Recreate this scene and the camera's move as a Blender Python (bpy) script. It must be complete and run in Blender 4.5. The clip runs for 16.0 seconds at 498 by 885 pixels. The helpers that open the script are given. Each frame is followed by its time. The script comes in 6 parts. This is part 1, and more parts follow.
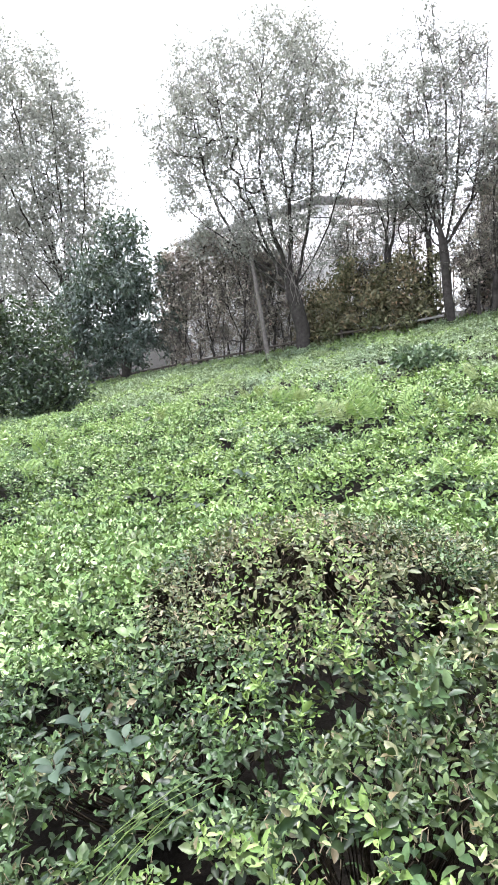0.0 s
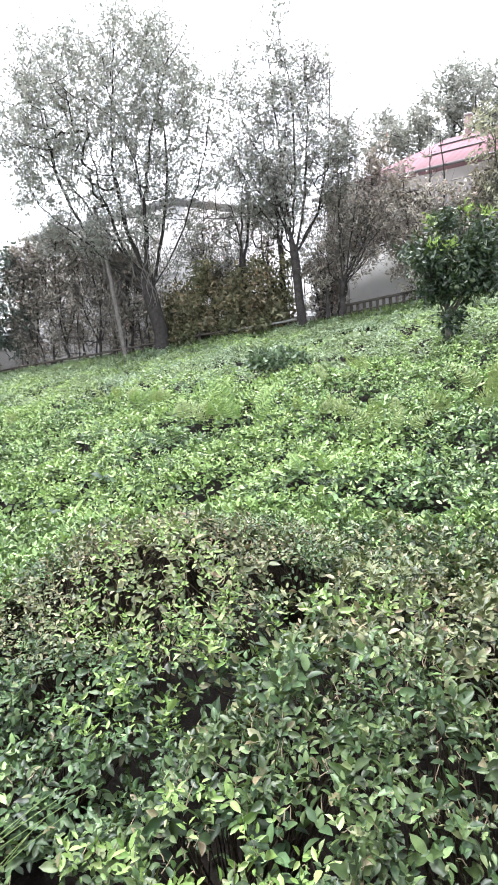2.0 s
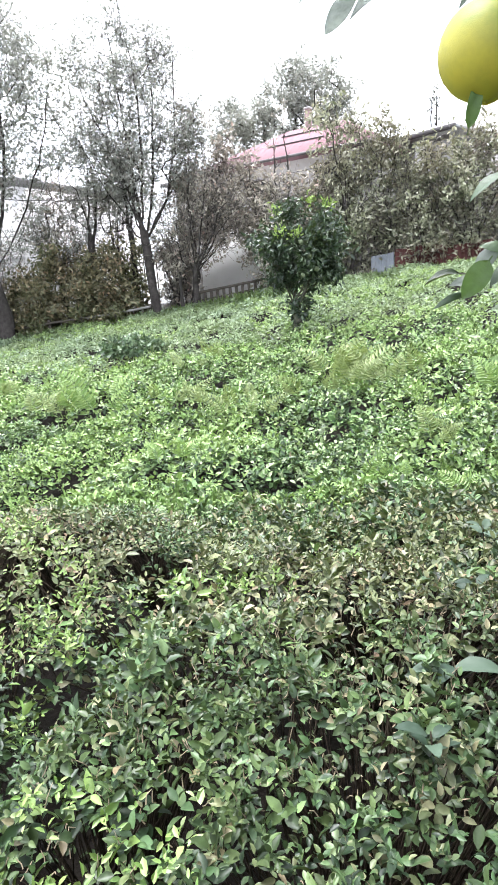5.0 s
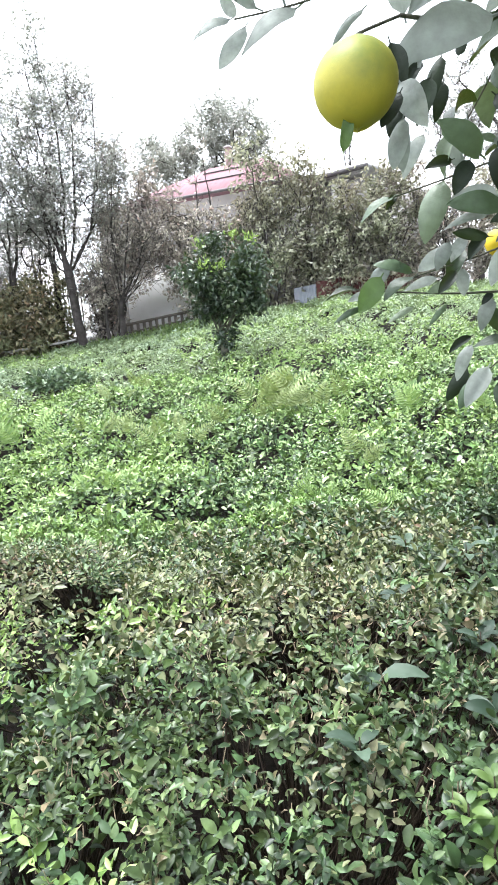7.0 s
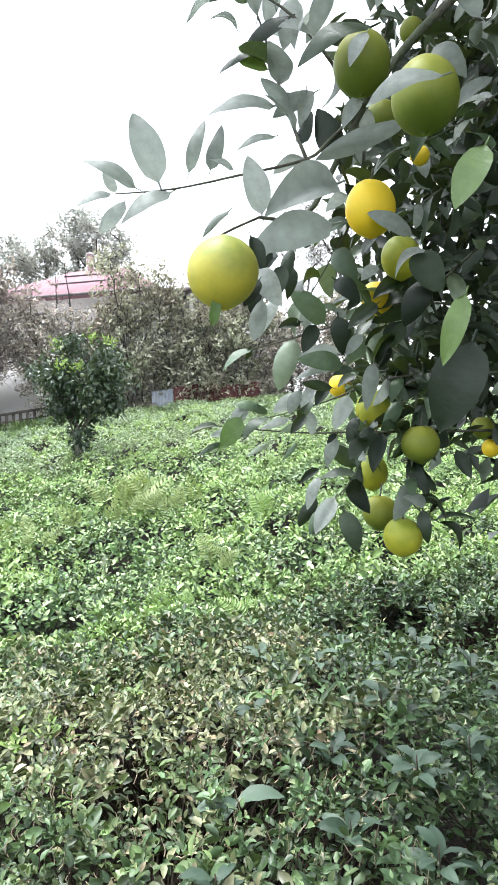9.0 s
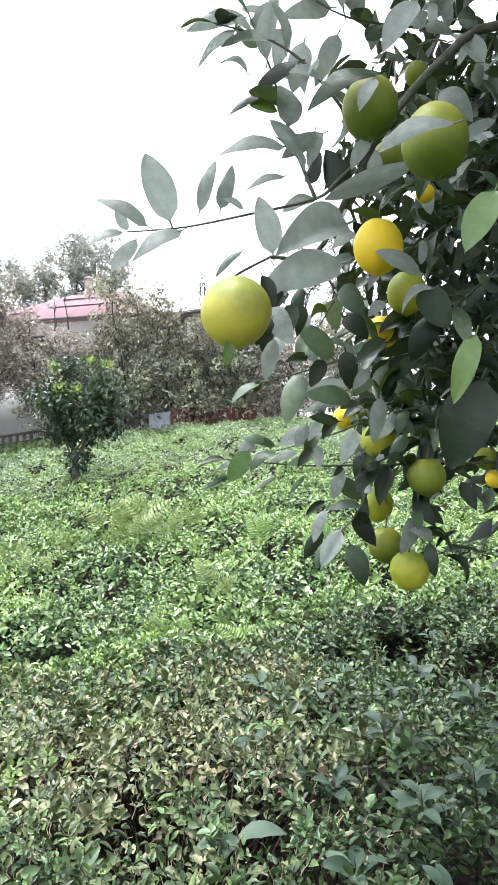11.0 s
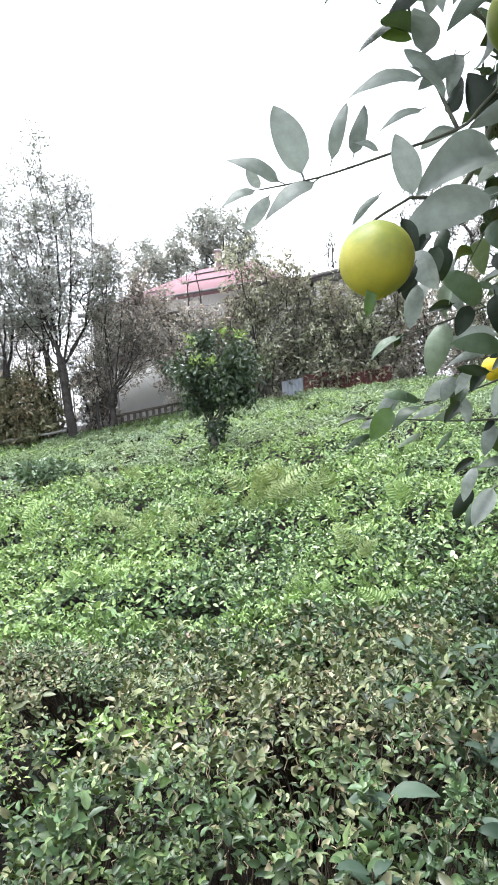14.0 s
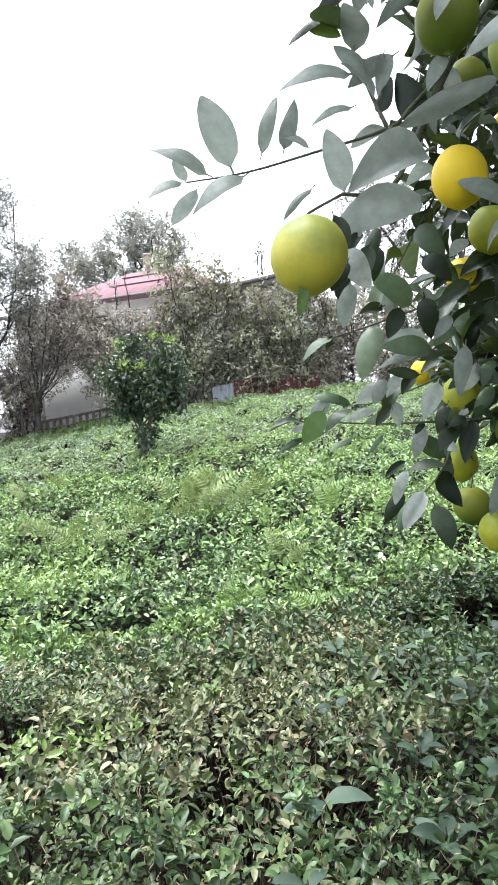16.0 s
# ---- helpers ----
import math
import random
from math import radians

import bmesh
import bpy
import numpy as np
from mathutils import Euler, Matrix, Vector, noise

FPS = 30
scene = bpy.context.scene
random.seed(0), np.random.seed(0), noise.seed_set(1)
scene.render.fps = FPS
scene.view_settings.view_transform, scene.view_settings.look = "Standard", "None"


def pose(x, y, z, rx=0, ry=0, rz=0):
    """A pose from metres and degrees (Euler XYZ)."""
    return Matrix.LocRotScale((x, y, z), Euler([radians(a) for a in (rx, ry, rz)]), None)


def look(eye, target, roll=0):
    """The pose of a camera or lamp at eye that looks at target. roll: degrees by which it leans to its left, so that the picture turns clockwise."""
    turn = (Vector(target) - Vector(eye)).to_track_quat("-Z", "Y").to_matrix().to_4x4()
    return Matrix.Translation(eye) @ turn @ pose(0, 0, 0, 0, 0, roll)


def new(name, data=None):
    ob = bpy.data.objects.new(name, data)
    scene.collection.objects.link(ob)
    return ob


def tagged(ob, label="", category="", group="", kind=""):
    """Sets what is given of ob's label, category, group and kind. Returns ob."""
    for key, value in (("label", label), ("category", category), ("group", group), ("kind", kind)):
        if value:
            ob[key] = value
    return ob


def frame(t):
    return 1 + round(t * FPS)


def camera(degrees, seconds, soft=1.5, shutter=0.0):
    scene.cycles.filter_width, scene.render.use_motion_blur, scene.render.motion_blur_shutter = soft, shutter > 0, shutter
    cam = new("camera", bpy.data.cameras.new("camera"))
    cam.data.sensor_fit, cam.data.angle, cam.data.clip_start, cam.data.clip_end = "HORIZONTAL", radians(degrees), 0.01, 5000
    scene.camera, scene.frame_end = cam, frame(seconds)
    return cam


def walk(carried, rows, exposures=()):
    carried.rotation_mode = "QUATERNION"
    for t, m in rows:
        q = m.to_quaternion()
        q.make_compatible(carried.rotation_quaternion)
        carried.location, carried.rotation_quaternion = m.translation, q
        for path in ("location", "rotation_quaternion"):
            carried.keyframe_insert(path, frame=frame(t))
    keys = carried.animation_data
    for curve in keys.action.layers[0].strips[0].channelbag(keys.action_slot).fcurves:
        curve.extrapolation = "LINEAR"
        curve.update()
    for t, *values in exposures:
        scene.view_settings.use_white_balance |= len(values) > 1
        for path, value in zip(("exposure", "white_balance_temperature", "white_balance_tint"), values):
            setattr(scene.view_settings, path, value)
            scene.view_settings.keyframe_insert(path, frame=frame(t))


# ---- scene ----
# camera: seconds, eye in metres, yaw, pitch, roll in degrees
PATH = [
    (0.0, -0.090, 0.037, 1.802, 33.81, -10.50, -4.78),
    (0.5, -0.089, 0.031, 1.800, 31.59, -10.24, -4.20),
    (1.0, -0.092, 0.035, 1.793, 28.36, -10.51, -4.00),
    (1.5, -0.089, 0.032, 1.792, 25.17, -9.62, -3.66),
    (2.0, -0.080, 0.036, 1.784, 20.85, -11.27, -3.71),
    (2.5, -0.056, 0.030, 1.780, 16.43, -11.80, -4.16),
    (3.0, -0.050, 0.032, 1.773, 12.74, -11.19, -4.37),
    (3.5, -0.026, 0.017, 1.789, 11.64, -10.70, -4.29),
    (4.0, -0.030, 0.034, 1.780, 10.32, -12.02, -3.29),
    (6.3, -0.003, 0.027, 1.776, 4.51, -13.53, -4.56),
    (6.5, 0.002, 0.020, 1.774, 3.64, -12.99, -4.16),
    (7.0, 0.002, -0.007, 1.749, 1.46, -10.81, -4.41),
    (7.5, 0.000, 0.000, 1.750, -0.00, -11.00, -3.50),
    (8.0, -0.018, 0.012, 1.760, 0.23, -10.03, -2.60),
    (8.5, -0.013, -0.028, 1.790, -8.28, -5.15, -1.79),
    (9.0, -0.016, -0.053, 1.806, -12.40, -2.32, -1.75),
    (11.3, -0.035, -0.045, 1.827, -12.79, -0.27, -1.57),
    (11.5, -0.032, -0.038, 1.826, -11.94, -1.26, -1.96),
    (12.0, -0.035, -0.025, 1.822, -4.60, -3.64, -2.45),
    (12.5, -0.033, -0.034, 1.821, -3.05, -2.66, -3.28),
    (13.0, -0.025, -0.036, 1.819, -3.44, -3.18, -4.17),
    (13.5, -0.029, -0.041, 1.816, -2.67, -3.11, -4.38),
    (14.0, -0.045, -0.036, 1.816, -0.35, -2.79, -4.13),
    (14.5, -0.049, -0.028, 1.813, -0.83, -2.92, -4.15),
    (15.0, -0.054, -0.028, 1.813, -1.59, -2.08, -4.17),
    (15.5, -0.054, -0.007, 1.812, -3.53, -2.53, -4.26),
    (16.0, -0.042, 0.005, 1.812, -6.74, -2.73, -4.28),
]
cam = camera(43.66, 16.0, soft=1.25, shutter=0.12)
walk(cam, [(t, pose(x, y, z, 90 + pitch, 0, yaw) @ pose(0, 0, 0, 0, 0, roll)) for t, x, y, z, yaw, pitch, roll in PATH],
     exposures=[(0.0, 2.42, 6120, 13.0), (4.0, 2.49, 6120, 13.0), (6.5, 2.59, 6080, 11.0), (9.0, 2.59, 6080, 10.5), (11.5, 2.40, 6060, 10.5), (16.0, 2.30, 6080, 10.5)])

# world: a bright overcast sky
world = bpy.data.worlds.new("overcast_sky")
scene.world = world
world.use_nodes = True
wn, wl = world.node_tree.nodes, world.node_tree.links
sky = wn.new("ShaderNodeTexSky")
sky.sky_type = "NISHITA"
sky.sun_disc = False
sky.sun_elevation, sky.sun_rotation = radians(77), radians(-60)
sky.air_density, sky.dust_density, sky.ozone_density = 1.0, 2.0, 1.0
grey = wn.new("ShaderNodeHueSaturation")
grey.inputs["Saturation"].default_value = 0.12
wl.new(sky.outputs["Color"], grey.inputs["Color"])
wl.new(grey.outputs["Color"], wn["Background"].inputs["Color"])
wn["Background"].inputs["Strength"].default_value = 0.14

sun_data = bpy.data.lights.new("sun", "SUN")
sun_data.energy, sun_data.angle, sun_data.color = 1.5, radians(30), (1.0, 0.97, 0.92)
sun = new("sun", sun_data)
sun.matrix_world = look((-12, 7, 60), (0, 0, 0))


# ---- materials ----
def material(name):
    m = bpy.data.materials.new(name)
    m.use_nodes = True
    return m, m.node_tree.nodes, m.node_tree.links, m.node_tree.nodes["Principled BSDF"]


def ramp(nodes, stops):
    r = nodes.new("ShaderNodeValToRGB")
    while len(r.color_ramp.elements) < len(stops):
        r.color_ramp.elements.new(0.5)
    for e, (p, c) in zip(r.color_ramp.elements, stops):
        e.position, e.color = p, (*c, 1)
    return r


def noise_tex(nodes, links, scale, detail=4.0, rough=0.6):
    co = nodes.new("ShaderNodeTexCoord")
    n = nodes.new("ShaderNodeTexNoise")
    n.inputs["Scale"].default_value, n.inputs["Detail"].default_value, n.inputs["Roughness"].default_value = scale, detail, rough
    links.new(co.outputs["Object"], n.inputs["Vector"])
    return n


def mix_rgb(nodes, links, fac, a, b, mode="MIX"):
    m = nodes.new("ShaderNodeMix")
    m.data_type, m.blend_type = "RGBA", mode
    for socket, value in ((m.inputs[0], fac), (m.inputs[6], a), (m.inputs[7], b)):
        if hasattr(value, "is_output"):
            links.new(value, socket)
        else:
            socket.default_value = value if isinstance(value, (int, float)) else (*value, 1)
    return m.outputs[2]


def leaf_material(name, stops, rough=0.42, through_light=0.25, patch=None, patch_scale=0.5, single=False, spec=0.5, warmth=0.35, patch_two=None, clump=0.0):
    """Foliage: colour varies leaf by leaf, and in patches over the plant; some light passes through."""
    m, n, l, p = material(name)
    if single:
        rnd = n.new("ShaderNodeObjectInfo").outputs["Random"]
    else:
        rnd = n.new("ShaderNodeNewGeometry").outputs["Random Per Island"]
    r = ramp(n, stops)
    l.new(rnd, r.inputs["Fac"])
    colour = r.outputs["Color"]
    if patch:
        t = noise_tex(n, l, patch_scale, 3)
        pr = ramp(n, [(0.42, (0, 0, 0)), (0.62, (1, 1, 1))])
        l.new(t.outputs["Fac"], pr.inputs["Fac"])
        colour = mix_rgb(n, l, pr.outputs["Color"], colour, mix_rgb(n, l, 0.65, colour, patch))
    if patch_two:
        t = noise_tex(n, l, patch_scale * 0.7, 2)
        shift = n.new("ShaderNodeVectorMath")
        shift.operation, shift.inputs[1].default_value = "ADD", (7.3, 2.1, 4.4)
        l.new(n.new("ShaderNodeTexCoord").outputs["Object"], shift.inputs[0])
        l.new(shift.outputs[0], t.inputs["Vector"])
        pr = ramp(n, [(0.5, (0, 0, 0)), (0.64, (1, 1, 1))])
        l.new(t.outputs["Fac"], pr.inputs["Fac"])
        colour = mix_rgb(n, l, pr.outputs["Color"], colour, mix_rgb(n, l, 0.55, colour, patch_two))
    # Noise at clump size puts light and shade between clumps into the colour.
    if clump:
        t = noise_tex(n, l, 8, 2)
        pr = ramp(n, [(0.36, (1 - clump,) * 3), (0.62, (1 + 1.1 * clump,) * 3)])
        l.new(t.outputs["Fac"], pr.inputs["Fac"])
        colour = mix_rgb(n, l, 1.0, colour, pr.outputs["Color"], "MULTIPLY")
    fine = noise_tex(n, l, 5 if single else 60, 3)
    fr = ramp(n, [(0.3, (0.8, 0.8, 0.8)), (0.75, (1.18, 1.18, 1.18))])
    l.new(fine.outputs["Fac"], fr.inputs["Fac"])
    colour = mix_rgb(n, l, 1.0, colour, fr.outputs["Color"], "MULTIPLY")
    l.new(colour, p.inputs["Base Color"])
    p.inputs["Roughness"].default_value = rough
    p.inputs["Specular IOR Level"].default_value = spec
    if single:
        vein = n.new("ShaderNodeBump")
        vein.inputs["Strength"].default_value, vein.inputs["Distance"].default_value = 0.14, 0.01
        l.new(noise_tex(n, l, 13, 4).outputs["Fac"], vein.inputs["Height"])
        l.new(vein.outputs["Normal"], p.inputs["Normal"])
    tr = n.new("ShaderNodeBsdfTranslucent")
    warm = mix_rgb(n, l, warmth, colour, (0.25, 0.34, 0.04))
    l.new(warm, tr.inputs["Color"])
    mx = n.new("ShaderNodeMixShader")
    mx.inputs[0].default_value = through_light
    l.new(p.outputs[0], mx.inputs[1]), l.new(tr.outputs[0], mx.inputs[2])
    l.new(mx.outputs[0], n["Material Output"].inputs["Surface"])
    return m


def surface(name, dark, light, scale=4.0, rough=0.8, bump=0.2, bump_scale=40.0, metal=0.0, stain=None, stain_scale=0.6):
    """A solid surface with colour at two scales and fine relief."""
    m, n, l, p = material(name)
    a = noise_tex(n, l, scale, 6, 0.65)
    r = ramp(n, [(0.3, dark), (0.7, light)])
    l.new(a.outputs["Fac"], r.inputs["Fac"])
    colour = r.outputs["Color"]
    if stain:
        s = noise_tex(n, l, stain_scale, 5, 0.7)
        sr = ramp(n, [(0.48, (0, 0, 0)), (0.66, (1, 1, 1))])
        l.new(s.outputs["Fac"], sr.inputs["Fac"])
        colour = mix_rgb(n, l, sr.outputs["Color"], colour, mix_rgb(n, l, 0.6, colour, stain))
    l.new(colour, p.inputs["Base Color"])
    p.inputs["Roughness"].default_value, p.inputs["Metallic"].default_value = rough, metal
    p.inputs["Specular IOR Level"].default_value = 0.5 if rough < 0.7 else 0.12
    b = n.new("ShaderNodeBump")
    b.inputs["Strength"].default_value, b.inputs["Distance"].default_value = bump, 0.02
    f = noise_tex(n, l, bump_scale, 5)
    l.new(f.outputs["Fac"], b.inputs["Height"])
    l.new(b.outputs["Normal"], p.inputs["Normal"])
    return m


# The wide tone range stands in for dark gaps and bright leaf tops.
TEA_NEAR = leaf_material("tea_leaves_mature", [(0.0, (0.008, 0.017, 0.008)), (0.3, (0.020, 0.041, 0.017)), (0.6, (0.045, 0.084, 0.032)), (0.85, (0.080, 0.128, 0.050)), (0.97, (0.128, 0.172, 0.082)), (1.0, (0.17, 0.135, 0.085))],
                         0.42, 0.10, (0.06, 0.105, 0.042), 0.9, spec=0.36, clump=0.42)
TEA_OLD = leaf_material("tea_leaves_weathered", [(0.0, (0.012, 0.020, 0.010)), (0.3, (0.05, 0.066, 0.030)), (0.55, (0.118, 0.142, 0.064)), (0.8, (0.19, 0.205, 0.108)), (0.93, (0.24, 0.205, 0.13)), (1.0, (0.20, 0.13, 0.085))],
                        0.42, 0.10, (0.13, 0.15, 0.065), 1.2, spec=0.36, clump=0.35)
TEA_FRONT = leaf_material("tea_leaves_olive", [(0.0, (0.009, 0.018, 0.009)), (0.3, (0.028, 0.050, 0.020)), (0.6, (0.066, 0.106, 0.038)), (0.85, (0.108, 0.152, 0.057)), (0.95, (0.15, 0.18, 0.085)), (1.0, (0.17, 0.125, 0.08))],
                          0.42, 0.12, (0.085, 0.122, 0.04), 0.5, spec=0.36, clump=0.4)
# The palest stops put leaf sheen into the base colour.
TEA_MID = leaf_material("tea_leaves_field", [(0.0, (0.008, 0.018, 0.008)), (0.18, (0.032, 0.066, 0.024)), (0.42, (0.112, 0.198, 0.070)), (0.7, (0.212, 0.312, 0.125)), (0.92, (0.315, 0.395, 0.205)), (1.0, (0.39, 0.43, 0.30))],
                        0.42, 0.14, (0.20, 0.30, 0.085), 0.45, spec=0.36, patch_two=(0.175, 0.245, 0.155), clump=0.45)
# Raised dark end and narrow range put distance haze into the leaf colour.
TEA_FAR = leaf_material("tea_leaves_hazed_slope", [(0.0, (0.10, 0.145, 0.08)), (0.3, (0.165, 0.23, 0.122)), (0.7, (0.225, 0.30, 0.172)), (1.0, (0.29, 0.36, 0.24))],
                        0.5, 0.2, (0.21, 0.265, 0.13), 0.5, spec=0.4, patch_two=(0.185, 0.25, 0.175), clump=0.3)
TEA_BUSH = leaf_material("bush_leaves_field", [(0.0, (0.02, 0.04, 0.02)), (0.4, (0.07, 0.12, 0.06)), (0.8, (0.16, 0.225, 0.125)), (1.0, (0.28, 0.335, 0.24))], 0.4, 0.12)
TEA_SHOOT = leaf_material("tea_young_shoots", [(0.0, (0.11, 0.20, 0.045)), (0.7, (0.205, 0.305, 0.085)), (1.0, (0.30, 0.375, 0.14))], 0.42, 0.2)
FIELD_SHOOT = leaf_material("tea_shoots_on_the_slope", [(0.0, (0.15, 0.25, 0.065)), (0.7, (0.245, 0.35, 0.115)), (1.0, (0.32, 0.41, 0.175))], 0.42, 0.2)
# The lightest stop paints the highlights on the drooping leaves.
DARK_LEAF = leaf_material("dark_evergreen_leaves", [(0.0, (0.018, 0.034, 0.028)), (0.5, (0.062, 0.09, 0.077)), (1.0, (0.23, 0.275, 0.255))], 0.33, 0.15)
# Lightened and greyed: the haze over the far trees is in this colour.
GREY_LEAF = leaf_material("hazed_grey_green_tree_leaves", [(0.0, (0.157, 0.162, 0.146)), (0.5, (0.302, 0.311, 0.280)), (0.9, (0.426, 0.431, 0.398)), (1.0, (0.426, 0.381, 0.336))], 0.45, 0.48, (0.27, 0.275, 0.235), 0.25, warmth=0.06)
BROWN_LEAF = leaf_material("autumn_brown_leaves", [(0.0, (0.119, 0.103, 0.090)), (0.35, (0.280, 0.252, 0.211)), (0.7, (0.448, 0.413, 0.343)), (0.93, (0.601, 0.573, 0.504)), (1.0, (0.532, 0.364, 0.308))], 0.42, 0.34, (0.24, 0.19, 0.17), 0.5, warmth=0.08)
OLIVE_LEAF = leaf_material("dull_olive_leaves", [(0.0, (0.069, 0.076, 0.052)), (0.4, (0.234, 0.245, 0.165)), (0.8, (0.413, 0.421, 0.303)), (1.0, (0.606, 0.606, 0.482))], 0.4, 0.36, (0.23, 0.18, 0.14), 0.6, warmth=0.15)
RED_LEAF = leaf_material("russet_hedge_leaves", [(0.0, (0.060, 0.056, 0.034)), (0.5, (0.175, 0.160, 0.092)), (0.85, (0.30, 0.265, 0.155)), (1.0, (0.36, 0.235, 0.15))], 0.5, 0.22, (0.13, 0.16, 0.07), 0.7, warmth=0.1)
CITRUS_FAR = leaf_material("orchard_citrus_leaves", [(0.0, (0.009, 0.020, 0.011)), (0.5, (0.028, 0.05, 0.028)), (0.85, (0.075, 0.11, 0.062)), (1.0, (0.15, 0.19, 0.125))], 0.34, 0.1)
LIME_LEAF = leaf_material("lime_green_new_leaves", [(0.0, (0.17, 0.27, 0.06)), (1.0, (0.28, 0.38, 0.10))], 0.45, 0.25)
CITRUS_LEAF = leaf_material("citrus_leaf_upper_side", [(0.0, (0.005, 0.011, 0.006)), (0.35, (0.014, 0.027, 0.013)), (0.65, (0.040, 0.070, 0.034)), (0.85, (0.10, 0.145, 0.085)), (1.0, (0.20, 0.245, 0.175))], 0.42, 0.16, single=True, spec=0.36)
# Near-black copy of the citrus leaf; its colour carries the shade among leaves.
CITRUS_SHADED = leaf_material("shaded_citrus_leaf", [(0.0, (0.006, 0.011, 0.007)), (0.7, (0.016, 0.025, 0.015)), (1.0, (0.034, 0.05, 0.03))], 0.5, 0.04, single=True, spec=0.24)
# Underside pallor plus the sky glow on outer leaves, put into the colour.
CITRUS_PALE = leaf_material("pale_citrus_leaf_sky_lit", [(0.0, (0.18, 0.205, 0.185)), (0.5, (0.285, 0.315, 0.29)), (1.0, (0.40, 0.43, 0.40))], 0.5, 0.5, single=True, spec=0.4, warmth=0.06)
# Dark stops put the shade inside the crown into the leaf colour.
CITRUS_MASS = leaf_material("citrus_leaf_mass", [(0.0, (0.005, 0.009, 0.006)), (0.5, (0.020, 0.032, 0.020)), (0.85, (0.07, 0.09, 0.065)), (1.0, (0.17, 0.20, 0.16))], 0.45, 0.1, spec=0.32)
FRESH_BLADE = leaf_material("fresh_citrus_leaf_blade", [(0.0, (0.055, 0.115, 0.025)), (1.0, (0.12, 0.185, 0.042))], 0.4, 0.2, single=True)
WEED = leaf_material("blue_green_weed_leaves", [(0.0, (0.018, 0.036, 0.022)), (0.6, (0.036, 0.064, 0.040)), (1.0, (0.07, 0.105, 0.07))], 0.55, 0.15, single=True, spec=0.3)
FRESH_WEED = leaf_material("fresh_weed_leaves", [(0.0, (0.056, 0.112, 0.026)), (1.0, (0.105, 0.165, 0.041))], 0.45, 0.15, single=True)
FERN_LEAF = leaf_material("fern_fronds", [(0.0, (0.14, 0.25, 0.065)), (1.0, (0.27, 0.38, 0.12))], 0.5, 0.3)
FERN_PALE = leaf_material("pale_fern_fronds", [(0.0, (0.16, 0.22, 0.07)), (1.0, (0.27, 0.325, 0.13))], 0.5, 0.3)
GRASS = leaf_material("grass_blades", [(0.0, (0.08, 0.15, 0.04)), (1.0, (0.22, 0.3, 0.09))], 0.5, 0.25)
BARK = surface("grey_bark", (0.024, 0.021, 0.02), (0.072, 0.065, 0.06), 8, 0.9, 0.6, 30, stain=(0.06, 0.064, 0.05))
TWIG_BARK = surface("brown_twig_bark", (0.014, 0.011, 0.009), (0.075, 0.058, 0.042), 30, 0.85, 0.3, 60)
STRAW = surface("cut_tan_stems", (0.17, 0.135, 0.09), (0.36, 0.30, 0.21), 30, 0.8, 0.2, 60)
CITRUS_BARK = surface("citrus_bark", (0.05, 0.05, 0.04), (0.12, 0.115, 0.09), 25, 0.75, 0.4, 90, stain=(0.07, 0.1, 0.05), stain_scale=6)
# Near-black so that the shade under the bushes comes from the soil colour.
SOIL = surface("shade_dark_soil_litter", (0.004, 0.0035, 0.003), (0.014, 0.011, 0.009), 6, 0.95, 0.8, 25, stain=(0.016, 0.018, 0.01))
WALL = surface("whitewashed_wall", (0.25, 0.24, 0.236), (0.34, 0.328, 0.322), 2.0, 0.9, 0.15, 60, stain=(0.20, 0.19, 0.178), stain_scale=0.5)
WHITE_WALL = surface("fresh_white_wall", (0.72, 0.71, 0.7), (0.84, 0.83, 0.82), 2.0, 0.9, 0.15, 60, stain=(0.6, 0.58, 0.55), stain_scale=0.5)
GREY_WALL = surface("weathered_grey_wall", (0.50, 0.49, 0.485), (0.66, 0.65, 0.645), 1.2, 0.9, 0.15, 60, stain=(0.27, 0.26, 0.25), stain_scale=0.4)
ROOF = surface("faded_red_metal_roof", (0.20, 0.115, 0.13), (0.23, 0.14, 0.155), 1.5, 0.9, 0.1, 30, stain=(0.215, 0.135, 0.147))
PALE_TWIG = surface("pale_grey_twigs", (0.09, 0.082, 0.076), (0.22, 0.20, 0.185), 12, 0.9, 0.3, 60)
GREY_ROOF = surface("grey_roof", (0.38, 0.37, 0.37), (0.5, 0.49, 0.48), 2.0, 0.7, 0.2, 30)
DARK_TRIM = surface("dark_gutter_metal", (0.05, 0.045, 0.045), (0.1, 0.09, 0.09), 6, 0.5, 0.1, 60)
GLASS_DARK = surface("window_glass_dark", (0.03, 0.035, 0.04), (0.06, 0.065, 0.07), 2, 0.1, 0.0, 10)
WOOD = surface("weathered_timber", (0.05, 0.043, 0.036), (0.12, 0.105, 0.09), 9, 0.85, 0.4, 50)
PALE_RAIL = surface("pale_concrete_rail", (0.22, 0.21, 0.2), (0.34, 0.33, 0.32), 5, 0.9, 0.4, 60, stain=(0.14, 0.15, 0.11), stain_scale=2)
RUST = surface("rusty_red_sheet_metal", (0.05, 0.02, 0.018), (0.10, 0.04, 0.036), 3, 0.7, 0.2, 40, stain=(0.06, 0.033, 0.03), stain_scale=1.5)
BLUE_SHEET = surface("faded_blue_grey_sheet_metal", (0.11, 0.125, 0.145), (0.18, 0.2, 0.22), 3, 0.55, 0.2, 40, stain=(0.13, 0.11, 0.1), stain_scale=1.5)
BRICK_RED = surface("chimney_brick", (0.24, 0.165, 0.165), (0.33, 0.245, 0.24), 6, 0.9, 0.4, 30)


